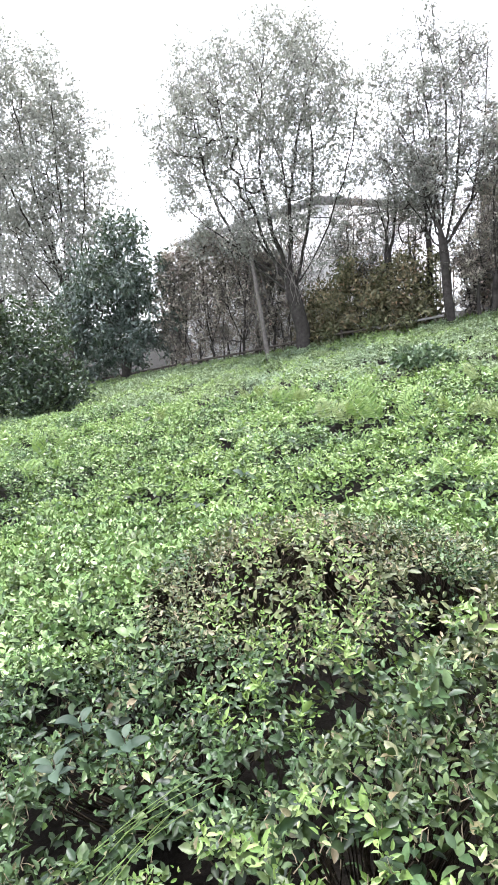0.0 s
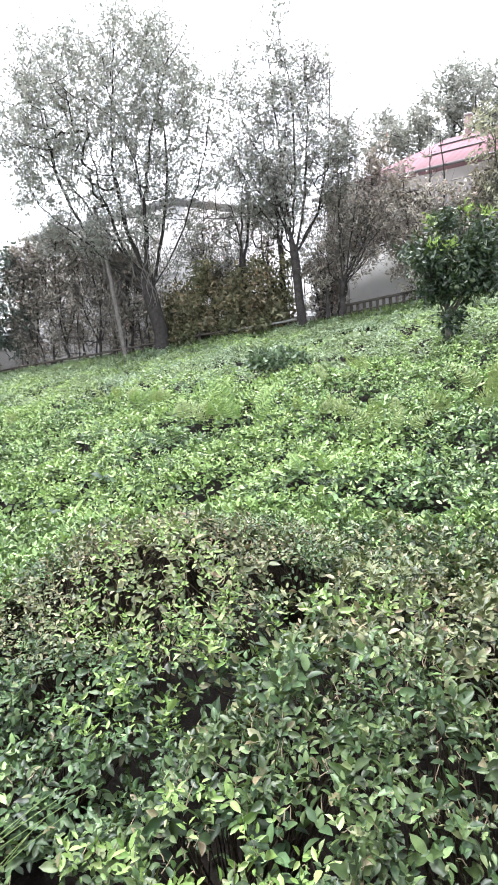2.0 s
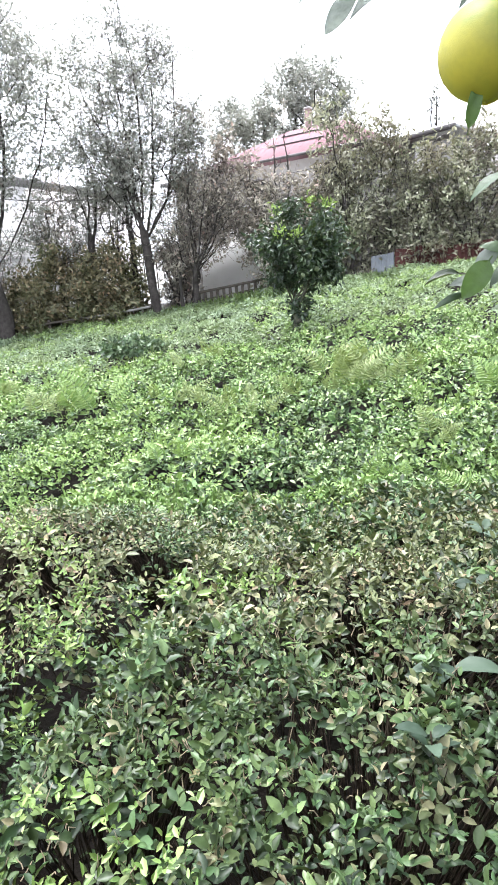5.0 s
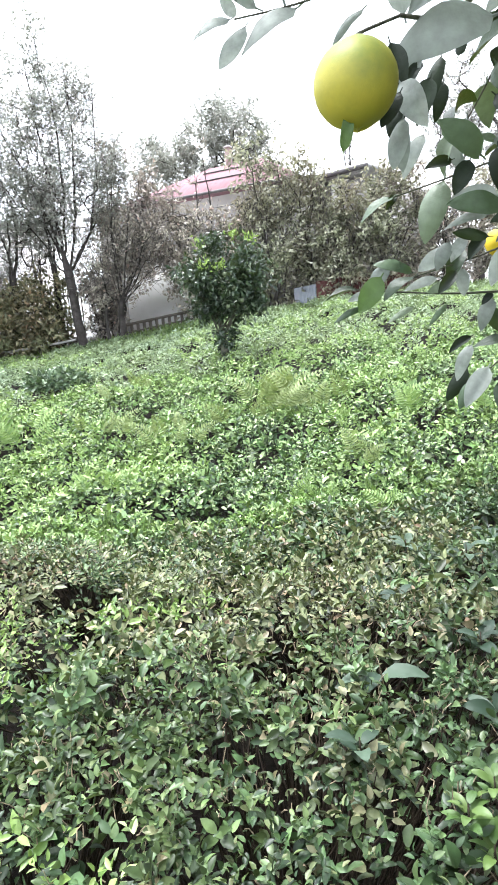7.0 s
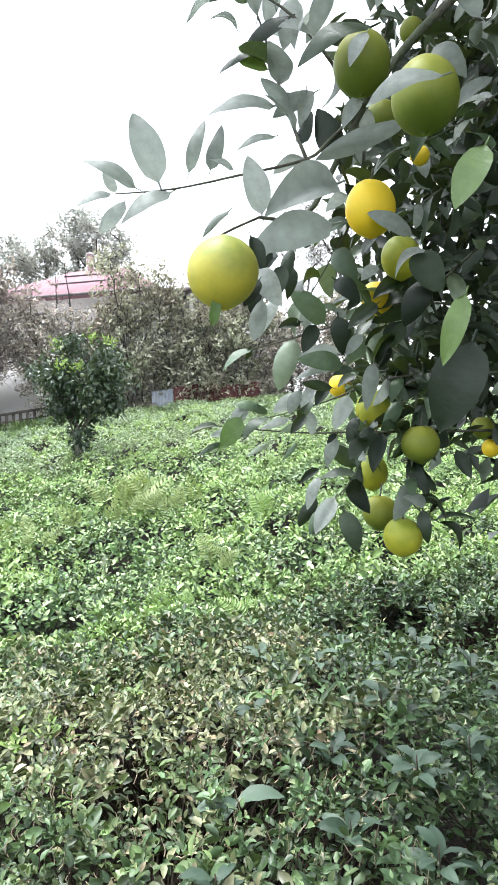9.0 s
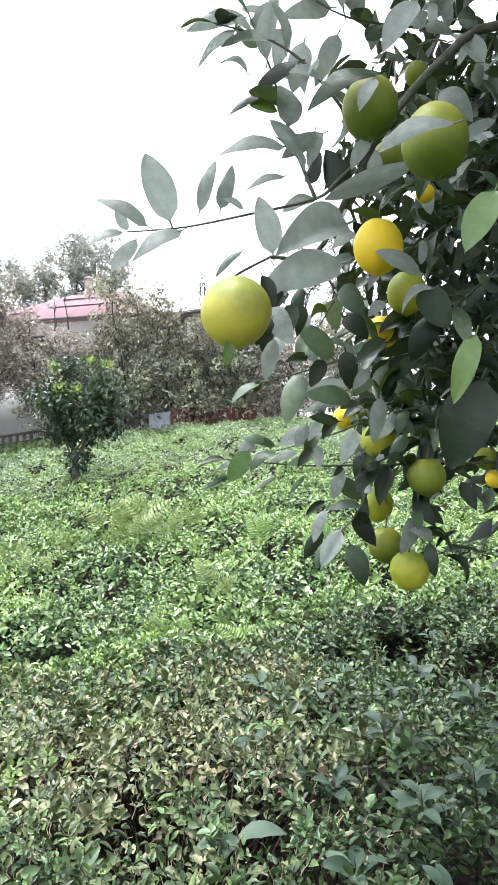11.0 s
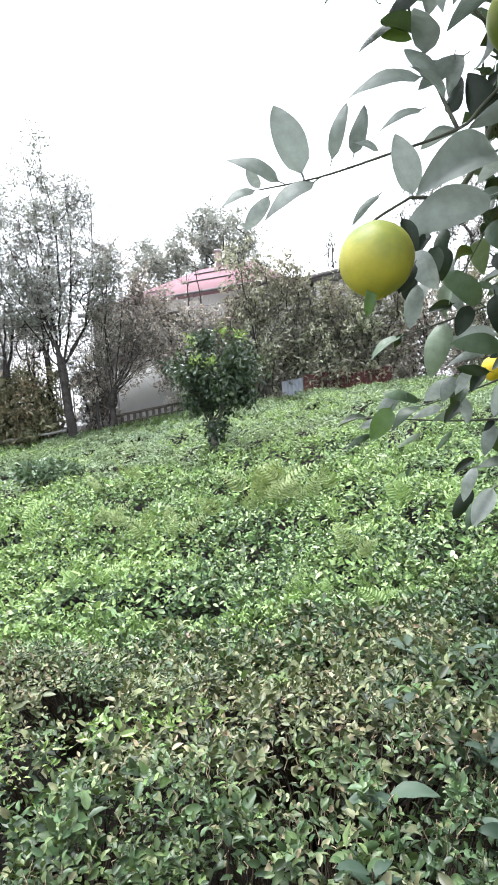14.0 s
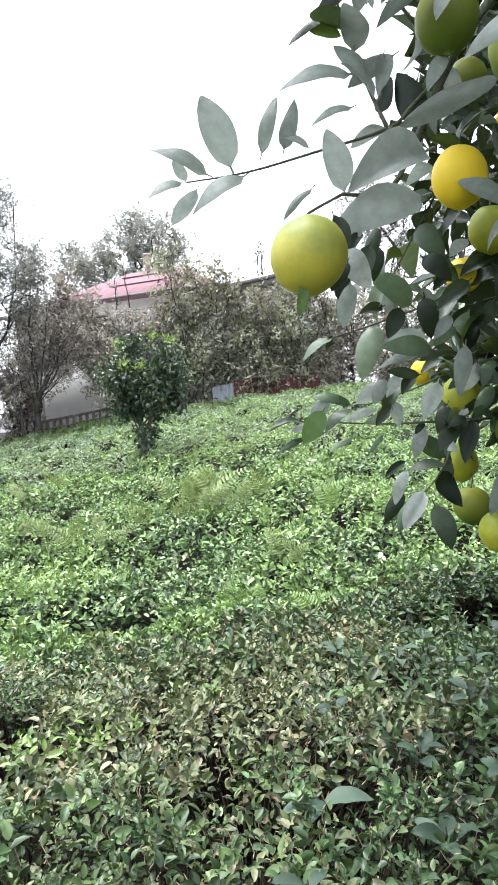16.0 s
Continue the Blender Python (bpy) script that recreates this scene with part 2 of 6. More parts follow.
def fruit_material(name, green, yellow, low, high):
    """Rind: first colour at the stalk, second below, green to yellow when ripening, with fine pores."""
    m, n, l, p = material(name)
    co = n.new("ShaderNodeTexCoord")
    sep = n.new("ShaderNodeSeparateXYZ")
    l.new(co.outputs["Object"], sep.inputs[0])
    t = noise_tex(n, l, 24, 5, 0.65)
    shift = n.new("ShaderNodeVectorMath")
    shift.operation = "ADD"
    l.new(co.outputs["Object"], shift.inputs[0]), l.new(n.new("ShaderNodeObjectInfo").outputs["Random"], shift.inputs[1])
    l.new(shift.outputs[0], t.inputs["Vector"])
    add = n.new("ShaderNodeMath")
    add.operation = "MULTIPLY_ADD"
    add.inputs[1].default_value = 0.11
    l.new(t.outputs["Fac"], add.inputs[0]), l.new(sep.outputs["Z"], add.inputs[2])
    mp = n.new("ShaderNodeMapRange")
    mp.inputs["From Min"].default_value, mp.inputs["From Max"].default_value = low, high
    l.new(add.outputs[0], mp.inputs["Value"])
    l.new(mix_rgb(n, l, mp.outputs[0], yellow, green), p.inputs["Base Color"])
    p.inputs["Roughness"].default_value = 0.5
    p.inputs["Specular IOR Level"].default_value = 0.28
    b = n.new("ShaderNodeBump")
    b.inputs["Strength"].default_value, b.inputs["Distance"].default_value = 0.12, 0.0006
    v = n.new("ShaderNodeTexVoronoi")
    v.inputs["Scale"].default_value = 800
    l.new(co.outputs["Object"], v.inputs["Vector"])
    l.new(v.outputs["Distance"], b.inputs["Height"])
    l.new(b.outputs["Normal"], p.inputs["Normal"])
    return m


FRUIT_LIME = fruit_material("ripening_citrus_rind", (0.125, 0.18, 0.045), (0.45, 0.385, 0.05), 0.02, 0.105)
# Lighter top and darker underside: the shaded side is painted into the rind.
FRUIT_GREEN = fruit_material("green_rind_shaded_below", (0.19, 0.205, 0.024), (0.10, 0.135, 0.016), 0.02, 0.085)
FRUIT_PALE = fruit_material("pale_unripe_rind", (0.12, 0.15, 0.085), (0.17, 0.20, 0.12), 0.02, 0.1)
FRUIT_YELLOW = fruit_material("yellow_citrus_rind", (0.55, 0.42, 0.02), (0.74, 0.50, 0.02), 0.02, 0.1)
FRUIT_TURN = fruit_material("half_ripe_citrus_rind", (0.15, 0.185, 0.018), (0.33, 0.32, 0.025), 0.02, 0.09)


# ---- geometry helpers ----
def mesh_of(name, verts, tris, mat, smooth=False):
    """A mesh from arrays of corners and triangles."""
    verts, tris = np.asarray(verts, np.float32).reshape(-1, 3), np.asarray(tris, np.int32).reshape(-1, 3)
    me = bpy.data.meshes.new(name)
    me.vertices.add(len(verts))
    me.vertices.foreach_set("co", verts.ravel())
    me.loops.add(len(tris) * 3)
    me.loops.foreach_set("vertex_index", tris.ravel())
    me.polygons.add(len(tris))
    me.polygons.foreach_set("loop_start", np.arange(0, len(tris) * 3, 3, dtype=np.int32))
    if smooth:
        me.polygons.foreach_set("use_smooth", np.ones(len(tris), bool))
    me.update(calc_edges=True)
    me.materials.append(mat)
    return me


def empty(name, at, label, category, group="", kind=""):
    ob = new(name)
    ob.location = at
    ob.empty_display_size = 0.1
    return tagged(ob, label, category, group, kind)


def under(child, parent, label="", kind=""):
    child.parent = parent
    return tagged(child, label, kind=kind)


def origin(parent):
    at = Vector((0, 0, 0))
    while parent:
        at = at + parent.location
        parent = parent.parent
    return np.array(at)


def part(name, geo, mat, parent, label="", kind="", smooth=False):
    """Links world-space arrays as one mesh under a thing or under a part."""
    verts, tris = geo
    me = mesh_of(name, np.asarray(verts, float).reshape(-1, 3) - origin(parent), tris, mat, smooth)
    return under(new(name, me), parent, label, kind)


def join(*geos):
    vs, ts, k = [], [], 0
    for v, t in geos:
        v = np.asarray(v, float).reshape(-1, 3)
        vs.append(v), ts.append(np.asarray(t, int).reshape(-1, 3) + k)
        k += len(v)
    return np.concatenate(vs), np.concatenate(ts)


def box(x0, x1, y0, y1, z0, z1, bevel=0.0):
    """A box, with chamfered upright edges and top where bevel is given."""
    if bevel <= 0:
        v = [(x, y, z) for x in (x0, x1) for y in (y0, y1) for z in (z0, z1)]
        t = [(0, 1, 3), (0, 3, 2), (4, 6, 7), (4, 7, 5), (0, 4, 5), (0, 5, 1), (2, 3, 7), (2, 7, 6), (0, 2, 6), (0, 6, 4), (1, 5, 7), (1, 7, 3)]
        return np.array(v, float), np.array(t)
    b = bevel
    ring = [(x0 + b, y0), (x1 - b, y0), (x1, y0 + b), (x1, y1 - b), (x1 - b, y1), (x0 + b, y1), (x0, y1 - b), (x0, y0 + b)]
    c = (np.array(ring) - [(x0 + x1) / 2, (y0 + y1) / 2])
    sx, sy = max(1 - 2 * b / max(x1 - x0, 1e-6), 0.2), max(1 - 2 * b / max(y1 - y0, 1e-6), 0.2)
    top = c * [sx, sy] + [(x0 + x1) / 2, (y0 + y1) / 2]
    v = [(x, y, z0) for x, y in ring] + [(x, y, z1 - b) for x, y in ring] + [(x, y, z1) for x, y in top]
    t = []
    for k in range(2):
        for i in range(8):
            j = (i + 1) % 8
            t += [(8 * k + i, 8 * k + j, 8 * k + 8 + j), (8 * k + i, 8 * k + 8 + j, 8 * k + 8 + i)]
    t += [(16, 16 + i, 17 + i) for i in range(1, 7)] + [(0, i + 1, i) for i in range(1, 7)]
    return np.array(v, float), np.array(t)


def turned(geo, at, degrees):
    """A geometry built round the origin, turned about z and set down at a place."""
    v, t = geo
    a = radians(degrees)
    m = np.array([[math.cos(a), -math.sin(a), 0], [math.sin(a), math.cos(a), 0], [0, 0, 1]])
    return v @ m.T + np.array(at), t


def frusta(a, b, ra, rb, sides=5):
    """Tapered round segments from points a to points b (rows), with radii ra, rb."""
    a, b, ra, rb = np.asarray(a, float), np.asarray(b, float), np.asarray(ra, float), np.asarray(rb, float)
    d = b - a
    d /= np.linalg.norm(d, axis=1, keepdims=True) + 1e-9
    ref = np.where(np.abs(d[:, 2:3]) > 0.9, np.array([[1.0, 0, 0]]), np.array([[0, 0, 1.0]]))
    u = np.cross(d, ref)
    u /= np.linalg.norm(u, axis=1, keepdims=True) + 1e-9
    w = np.cross(d, u)
    ang = np.arange(sides) * 2 * np.pi / sides
    ring = np.cos(ang)[None, :, None] * u[:, None] + np.sin(ang)[None, :, None] * w[:, None]
    v = np.concatenate([a[:, None] + ring * ra[:, None, None], b[:, None] + ring * rb[:, None, None]], 1)
    i = np.arange(sides)
    j = (i + 1) % sides
    t = np.concatenate([np.stack([i, j, sides + j], 1), np.stack([i, sides + j, sides + i], 1)])
    tris = (np.arange(len(a)) * 2 * sides)[:, None, None] + t[None]
    return v.reshape(-1, 3), tris.reshape(-1, 3)


def tube(points, radii, sides=6):
    """One bent tapered tube through a few points."""
    p, r = np.asarray(points, float), np.asarray(radii, float)
    k = np.linspace(0, len(p) - 1, (len(p) - 1) * 4 + 1)
    i = np.minimum(k.astype(int), len(p) - 2)
    f = (k - i)[:, None]
    p0, p1, p2, p3 = p[np.maximum(i - 1, 0)], p[i], p[i + 1], p[np.minimum(i + 2, len(p) - 1)]
    q = 0.5 * (2 * p1 + (p2 - p0) * f + (2 * p0 - 5 * p1 + 4 * p2 - p3) * f**2 + (3 * p1 - p0 - 3 * p2 + p3) * f**3)
    rad = np.interp(k, np.arange(len(r)), r)
    n = len(q)
    d = np.gradient(q, axis=0)
    d /= np.linalg.norm(d, axis=1, keepdims=True) + 1e-9
    ref = np.array([0.31, 0.2, 0.93]) if abs(d[0, 2]) < 0.8 else np.array([1.0, 0.1, 0])
    u = np.cross(d, ref)
    u /= np.linalg.norm(u, axis=1, keepdims=True) + 1e-9
    w = np.cross(d, u)
    ang = np.arange(sides) * 2 * np.pi / sides
    v = q[:, None] + rad[:, None, None] * (np.cos(ang)[None, :, None] * u[:, None] + np.sin(ang)[None, :, None] * w[:, None])
    t = []
    for s in range(n - 1):
        for e in range(sides):
            g = (e + 1) % sides
            t += [(s * sides + e, s * sides + g, s * sides + sides + g), (s * sides + e, s * sides + sides + g, s * sides + sides + e)]
    t += [(0, e + 1, e) for e in range(1, sides - 1)] + [((n - 1) * sides, (n - 1) * sides + e, (n - 1) * sides + e + 1) for e in range(1, sides - 1)]
    return v.reshape(-1, 3), np.array(t)


LEAF_FULL = (np.array([(0, 0, 0), (0.15, -0.30, 0.07), (0.42, -0.47, 0.11), (0.75, -0.33, 0.03), (1, 0, -0.15), (0.75, 0.33, 0.03), (0.42, 0.47, 0.11), (0.15, 0.30, 0.07), (0.42, 0, -0.01)]),
             np.array([(8, 0, 1), (8, 1, 2), (8, 2, 3), (8, 3, 4), (8, 4, 5), (8, 5, 6), (8, 6, 7), (8, 7, 0)]))
LEAF_FOLD = (np.array([(0, 0, 0), (0.42, -0.5, 0.12), (1, 0, -0.08), (0.42, 0.5, 0.12)]), np.array([(0, 2, 1), (0, 3, 2)]))


LEAF_OVAL = (np.array([(0, 0, 0), (0.25, -0.40, 0.08), (0.66, -0.40, 0.03), (1, 0, -0.14), (0.66, 0.40, 0.03), (0.25, 0.40, 0.08)]), np.array([(0, 2, 1), (0, 3, 2), (0, 4, 3), (0, 5, 4)]))


def broad_leaf(rows=7):
    """A broad pointed leaf blade: folded along the midrib, arched over its length, with a wavy rim."""
    v, t = [], []
    for k in range(rows + 1):
        s = k / rows
        w = 0.5 * math.sin(math.pi * min(0.04 + 0.96 * s ** 0.85, 1.0)) ** 0.75
        for u in (-1, -0.5, 0, 0.5, 1):
            v.append((s, u * w, 0.10 * math.sin(2.6 * s) - 0.20 * s * s + 0.10 * abs(u) * w + 0.012 * math.sin(17 * s + 3 * u) * abs(u)))
    for k in range(rows):
        for e in range(4):
            q = k * 5 + e
            t += [(q, q + 5, q + 6), (q, q + 6, q + 1)]
    return np.array(v), np.array(t)


LEAF_BROAD = broad_leaf()


def leaves(points, axis, normal, length, width, shape=LEAF_FOLD):
    """Many leaves: base points, directions, blade normals, lengths and widths, all as rows."""
    axis = axis / (np.linalg.norm(axis, axis=1, keepdims=True) + 1e-9)
    side = np.cross(normal, axis)
    side /= np.linalg.norm(side, axis=1, keepdims=True) + 1e-9
    up = np.cross(axis, side)
    v, t = shape
    length, width = np.broadcast_to(length, len(points)), np.broadcast_to(width, len(points))
    out = (points[:, None] + v[None, :, 0:1] * length[:, None, None] * axis[:, None]
           + v[None, :, 1:2] * width[:, None, None] * side[:, None] + v[None, :, 2:3] * length[:, None, None] * up[:, None])
    tris = (np.arange(len(points)) * len(v))[:, None, None] + t[None]
    return out.reshape(-1, 3), tris.reshape(-1, 3)


def unit(rng, n):
    d = rng.normal(size=(n, 3))
    return d / np.linalg.norm(d, axis=1, keepdims=True)


def lumps(x, y, scale, seed=0):
    """Smooth value noise over the plan, about -1 to 1."""
    def rnd(i, j):
        s = np.sin(i * 127.1 + j * 311.7 + seed * 74.7) * 43758.5453
        return (s - np.floor(s)) * 2 - 1
    x, y = np.asarray(x, float) / scale, np.asarray(y, float) / scale
    i, j = np.floor(x), np.floor(y)
    u, v = x - i, y - j
    u, v = u * u * (3 - 2 * u), v * v * (3 - 2 * v)
    return (rnd(i, j) * (1 - u) + rnd(i + 1, j) * u) * (1 - v) + (rnd(i, j + 1) * (1 - u) + rnd(i + 1, j + 1) * u) * v


def smooth01(x):
    x = np.clip(x, 0, 1)
    return x * x * (3 - 2 * x)


# ---- the hillside ----
def slope(x, y):
    """The lie of the tea canopy, without its bushes."""
    x, y = np.asarray(x, float), np.asarray(y, float)
    z = np.interp(y, [-40, 0, 4.7, 8.5, 12.4, 19.5, 24, 60, 300], [-2.2, -0.25, 0.17, 0.52, 1.03, 1.95, 2.3, 3.0, 3.0])
    return z + np.interp(y, [8, 19], [0.08, 0.105]) * np.clip(x, -24, 2) + 0.03 * np.clip(x - 2, 0, 6)


HOLES = [
    (-1.15, 2.05, 0.12, 0.1), (-0.97, 3.05, 0.15, 0.12), (-1.21, 1.61, 0.04, 0.035), (-1.7, 1.14, 0.09, 0.06),
    (-2.23, 1.56, 0.08, 0.06), (-2.73, 2.09, 0.09, 0.06), (-0.59, 5.2, 0.28, 0.2), (-0.07, 2.09, 0.05, 0.045),
    (-0.4, 2.55, 0.05, 0.05), (2.11, 4.1, 0.26, 0.16), (1.86, 2.93, 0.26, 0.2), (1.07, 1.54, 0.05, 0.07),
    (-0.89, 4.98, 0.1, 0.06), (-0.49, 4.97, 0.12, 0.06), (1.76, 2.82, 0.14, 0.1), (0.43, 1.91, 0.05, 0.05),
    # The last few gaps are added to darken the tea under the citrus.
    (0.94, 1.56, 0.08, 0.07), (0.84, 1.89, 0.05, 0.045), (1.08, 1.99, 0.06, 0.05),
    (1.37, 2.19, 0.07, 0.06), (0.55, 1.66, 0.04, 0.04)]


HOLES += [(2.0, 3.35, 0.28, 0.22), (1.72, 3.85, 0.26, 0.26)]
GROOVE = [(-1.95, 0.7), (-1.5, 1.15), (-1.15, 1.6), (-1.0, 2.05), (-0.95, 2.6), (-0.9, 3.1), (-0.55, 3.7)]


def groove(x, y):
    """1 along the gap between the front hedge and the bush behind it."""
    best = np.full(np.shape(x), 9.0)
    for (ax, ay), (bx, by) in zip(GROOVE[:-1], GROOVE[1:]):
        dx, dy = bx - ax, by - ay
        t = np.clip(((x - ax) * dx + (y - ay) * dy) / (dx * dx + dy * dy), 0, 1)
        best = np.minimum(best, np.hypot(x - ax - t * dx, y - ay - t * dy))
    return np.exp(-((best / (0.10 + 0.04 * lumps(x, y, 0.35, 51))) ** 2)) * smooth01((3.9 - y) / 1.2) * smooth01((y - 0.9) / 0.7)


def openness(x, y):
    """1 in the middle of a gap between the bushes, 0 in their tops."""
    o = np.zeros(np.shape(x))
    x, y = x + 0.05 * lumps(x, y, 0.11, 71) + 0.02 * lumps(x, y, 0.04, 73), y + 0.05 * lumps(x, y, 0.12, 72) + 0.02 * lumps(x, y, 0.04, 74)
    for hx, hy, rx, ry in HOLES:
        o = np.maximum(o, np.exp(-(((x - hx) / (1.08 * rx)) ** 2 + ((y - hy) / (1.12 * ry)) ** 2) ** 1.5))
    return o


def domes(x, y, cell, seed):
    """Rounded bush tops with creases between them, 1 at the tops and falling to the creases."""
    i, j = np.floor(x / cell), np.floor(y / cell)
    best = np.full(np.shape(x), 9.0)
    for di in (-1, 0, 1):
        for dj in (-1, 0, 1):
            u = np.sin((i + di) * 12.9898 + (j + dj) * 78.233 + seed) * 43758.5453
            v = np.sin((i + di) * 39.346 + (j + dj) * 11.135 + seed) * 24634.6345
            px, py = (i + di + 0.15 + 0.7 * (u - np.floor(u))) * cell, (j + dj + 0.15 + 0.7 * (v - np.floor(v))) * cell
            best = np.minimum(best, np.hypot(x - px, y - py) / cell)
    return 1 - (best / 0.62) ** 2


def canopy(x, y):
    """Height of the tops of the tea bushes."""
    x, y = np.asarray(x, float), np.asarray(y, float)
    near = smooth01((5.0 - y) / 3.3)
    z = slope(x, y) + 0.62 * near - 0.14 * near * smooth01((-x - 0.7) / 0.4)
    z = z + 0.38 * np.exp(-(((x + 1.95) / 1.0) ** 2 + ((y - 3.4) / 1.0) ** 2) ** 1.3)
    far = smooth01((y - 4.2) / 2)
    z = z + lumps(x, y, 0.42, 2) * 0.045 + lumps(x, y, 3.1, 3) * 0.10 * far
    z = z + (0.07 * domes(x, y, 0.62, 4.0) + 0.018 * lumps(x, y, 0.12, 12)) * (1 - far)
    z = z + (0.32 * np.clip(domes(x, y, 1.35, 7.0), 0, 1) ** 0.5 - 0.19 + 0.14 * np.clip(domes(x, y, 0.55, 2.0), 0, 1) ** 0.5) * far * np.interp(y, [13, 20], [1, 0.7])
    z = z + 0.055 * np.clip(domes(x, y, 0.2, 9.0), 0, 1) ** 0.5 * (1 - 0.4 * far) - 0.03
    return z - 0.5 * openness(x, y) - 0.08 * groove(x, y)


def ground_z(x, y):
    x, y = np.asarray(x, float), np.asarray(y, float)
    inside = smooth01((20.2 - y) / 1.5)
    near = smooth01((5.0 - y) / 3.3)
    return slope(x, y) - 0.12 - 0.28 * inside + 0.10 * near + 0.05 * lumps(x, y, 2.3, 9)


def rows_of(step_near):
    gx = np.concatenate([np.linspace(-400, -40, 10), np.arange(-36, -4, 1.0), np.arange(-4, 6, step_near), np.arange(6, 30, 1.0), np.linspace(34, 400, 10)])
    gy = np.concatenate([np.linspace(-400, -20, 8), np.arange(-16, 0, 1.0), np.arange(0, 8, step_near), np.arange(8, 34, 0.8), np.linspace(38, 600, 12)])
    return gx, gy


gx, gy = rows_of(0.2)
X, Y = np.meshgrid(gx, gy)
Z = ground_z(X, Y)
nx, ny = len(gx), len(gy)
i = (np.arange(ny - 1)[:, None] * nx + np.arange(nx - 1)[None]).ravel()
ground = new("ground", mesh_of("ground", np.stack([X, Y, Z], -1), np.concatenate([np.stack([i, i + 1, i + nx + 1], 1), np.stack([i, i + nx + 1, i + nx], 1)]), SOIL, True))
tagged(ground, "litter-strewn soil of a sloping tea garden, blackened with painted shade", "ground", kind="structure")


# ---- trees and shrubs ----
def grow(rng, start, fork, points, trunk_r, tip_r=0.006, bend=0.12, up=0.35, exponent=2.2, limbs=()):
    """A branching skeleton from a trunk over main limbs to scattered points: rows of segment ends and radii, and the nodes."""
    start, fork = np.asarray(start, float), np.asarray(fork, float)
    steps = 6
    nodes = [start + (fork - start) * s / steps + (rng.normal(size=3) * [1, 1, 0] * bend * 0.25 * (0 < s < steps)) for s in range(steps + 1)]
    parent = [-1] + list(range(steps))
    for end in limbs:
        end = np.asarray(end, float)
        j = steps - int(rng.integers(0, 2))
        a = nodes[j]
        dist = np.linalg.norm(end - a)
        n = max(3, int(dist / 0.4))
        wob = rng.normal(size=3) * 0.05 * dist
        for s in range(1, n + 1):
            f = s / n
            q = a + (end - a) * [f ** 0.85, f ** 0.85, f ** 1.12] + wob * math.sin(math.pi * f) + rng.normal(size=3) * 0.03
            nodes.append(q), parent.append(j if s == 1 else len(nodes) - 2)
    order = np.argsort(np.linalg.norm(points - fork, axis=1))
    first = steps - 1
    for k in order:
        p = points[k]
        arr = np.array(nodes[first:])
        d = p - arr
        dist = np.linalg.norm(d, axis=1)
        cost = dist * (1 + up * np.clip(-d[:, 2] / (dist + 1e-6) + 0.2, 0, 1.2)) + 0.12 * np.linalg.norm(arr - fork, axis=1)
        j = int(np.argmin(cost)) + first
        gap = dist[j - first]
        n = max(2, int(gap / 0.35))
        a = nodes[j]
        for s in range(1, n + 1):
            f = s / n
            q = a + (p - a) * f + rng.normal(size=3) * bend * gap * 0.2 * (s < n)
            q[2] -= 0.06 * gap * math.sin(math.pi * f)
            nodes.append(q), parent.append(j if s == 1 else len(nodes) - 2)
    nodes, parent = np.array(nodes), np.array(parent)
    load = np.zeros(len(nodes))
    kids = np.bincount(parent[parent >= 0], minlength=len(nodes))
    load[kids == 0] = 1.0
    for k in range(len(nodes) - 1, 0, -1):
        load[parent[k]] += load[k]
    rad = tip_r * load ** (1 / exponent)
    rad *= 1 + (trunk_r / rad[0] - 1) * np.clip((rad - tip_r) / (rad[0] - tip_r + 1e-9), 0, 1)
    rad[:steps] = np.linspace(trunk_r, rad[steps - 1] * 0.9 + 0.1 * trunk_r, steps)
    a, b = nodes[parent[1:]], nodes[1:]
    ra, rb = rad[parent[1:]], rad[1:]
    ra = np.minimum(ra, rb * 1.5)
    ra[:steps] = rad[:steps]
    ra[0] *= 1.3
    return (a, b, ra, rb), nodes, rad


def in_crown(rng, n, lobes):
    """Points in a union of ellipsoids (x, y, z, rx, ry, rz)."""
    lobes = np.array(lobes, float)
    vol = np.prod(lobes[:, 3:], 1) ** 0.8
    pick = rng.choice(len(lobes), n, p=vol / vol.sum())
    r = rng.random(n) ** 0.42
    return lobes[pick, :3] + unit(rng, n) * r[:, None] * lobes[pick, 3:]


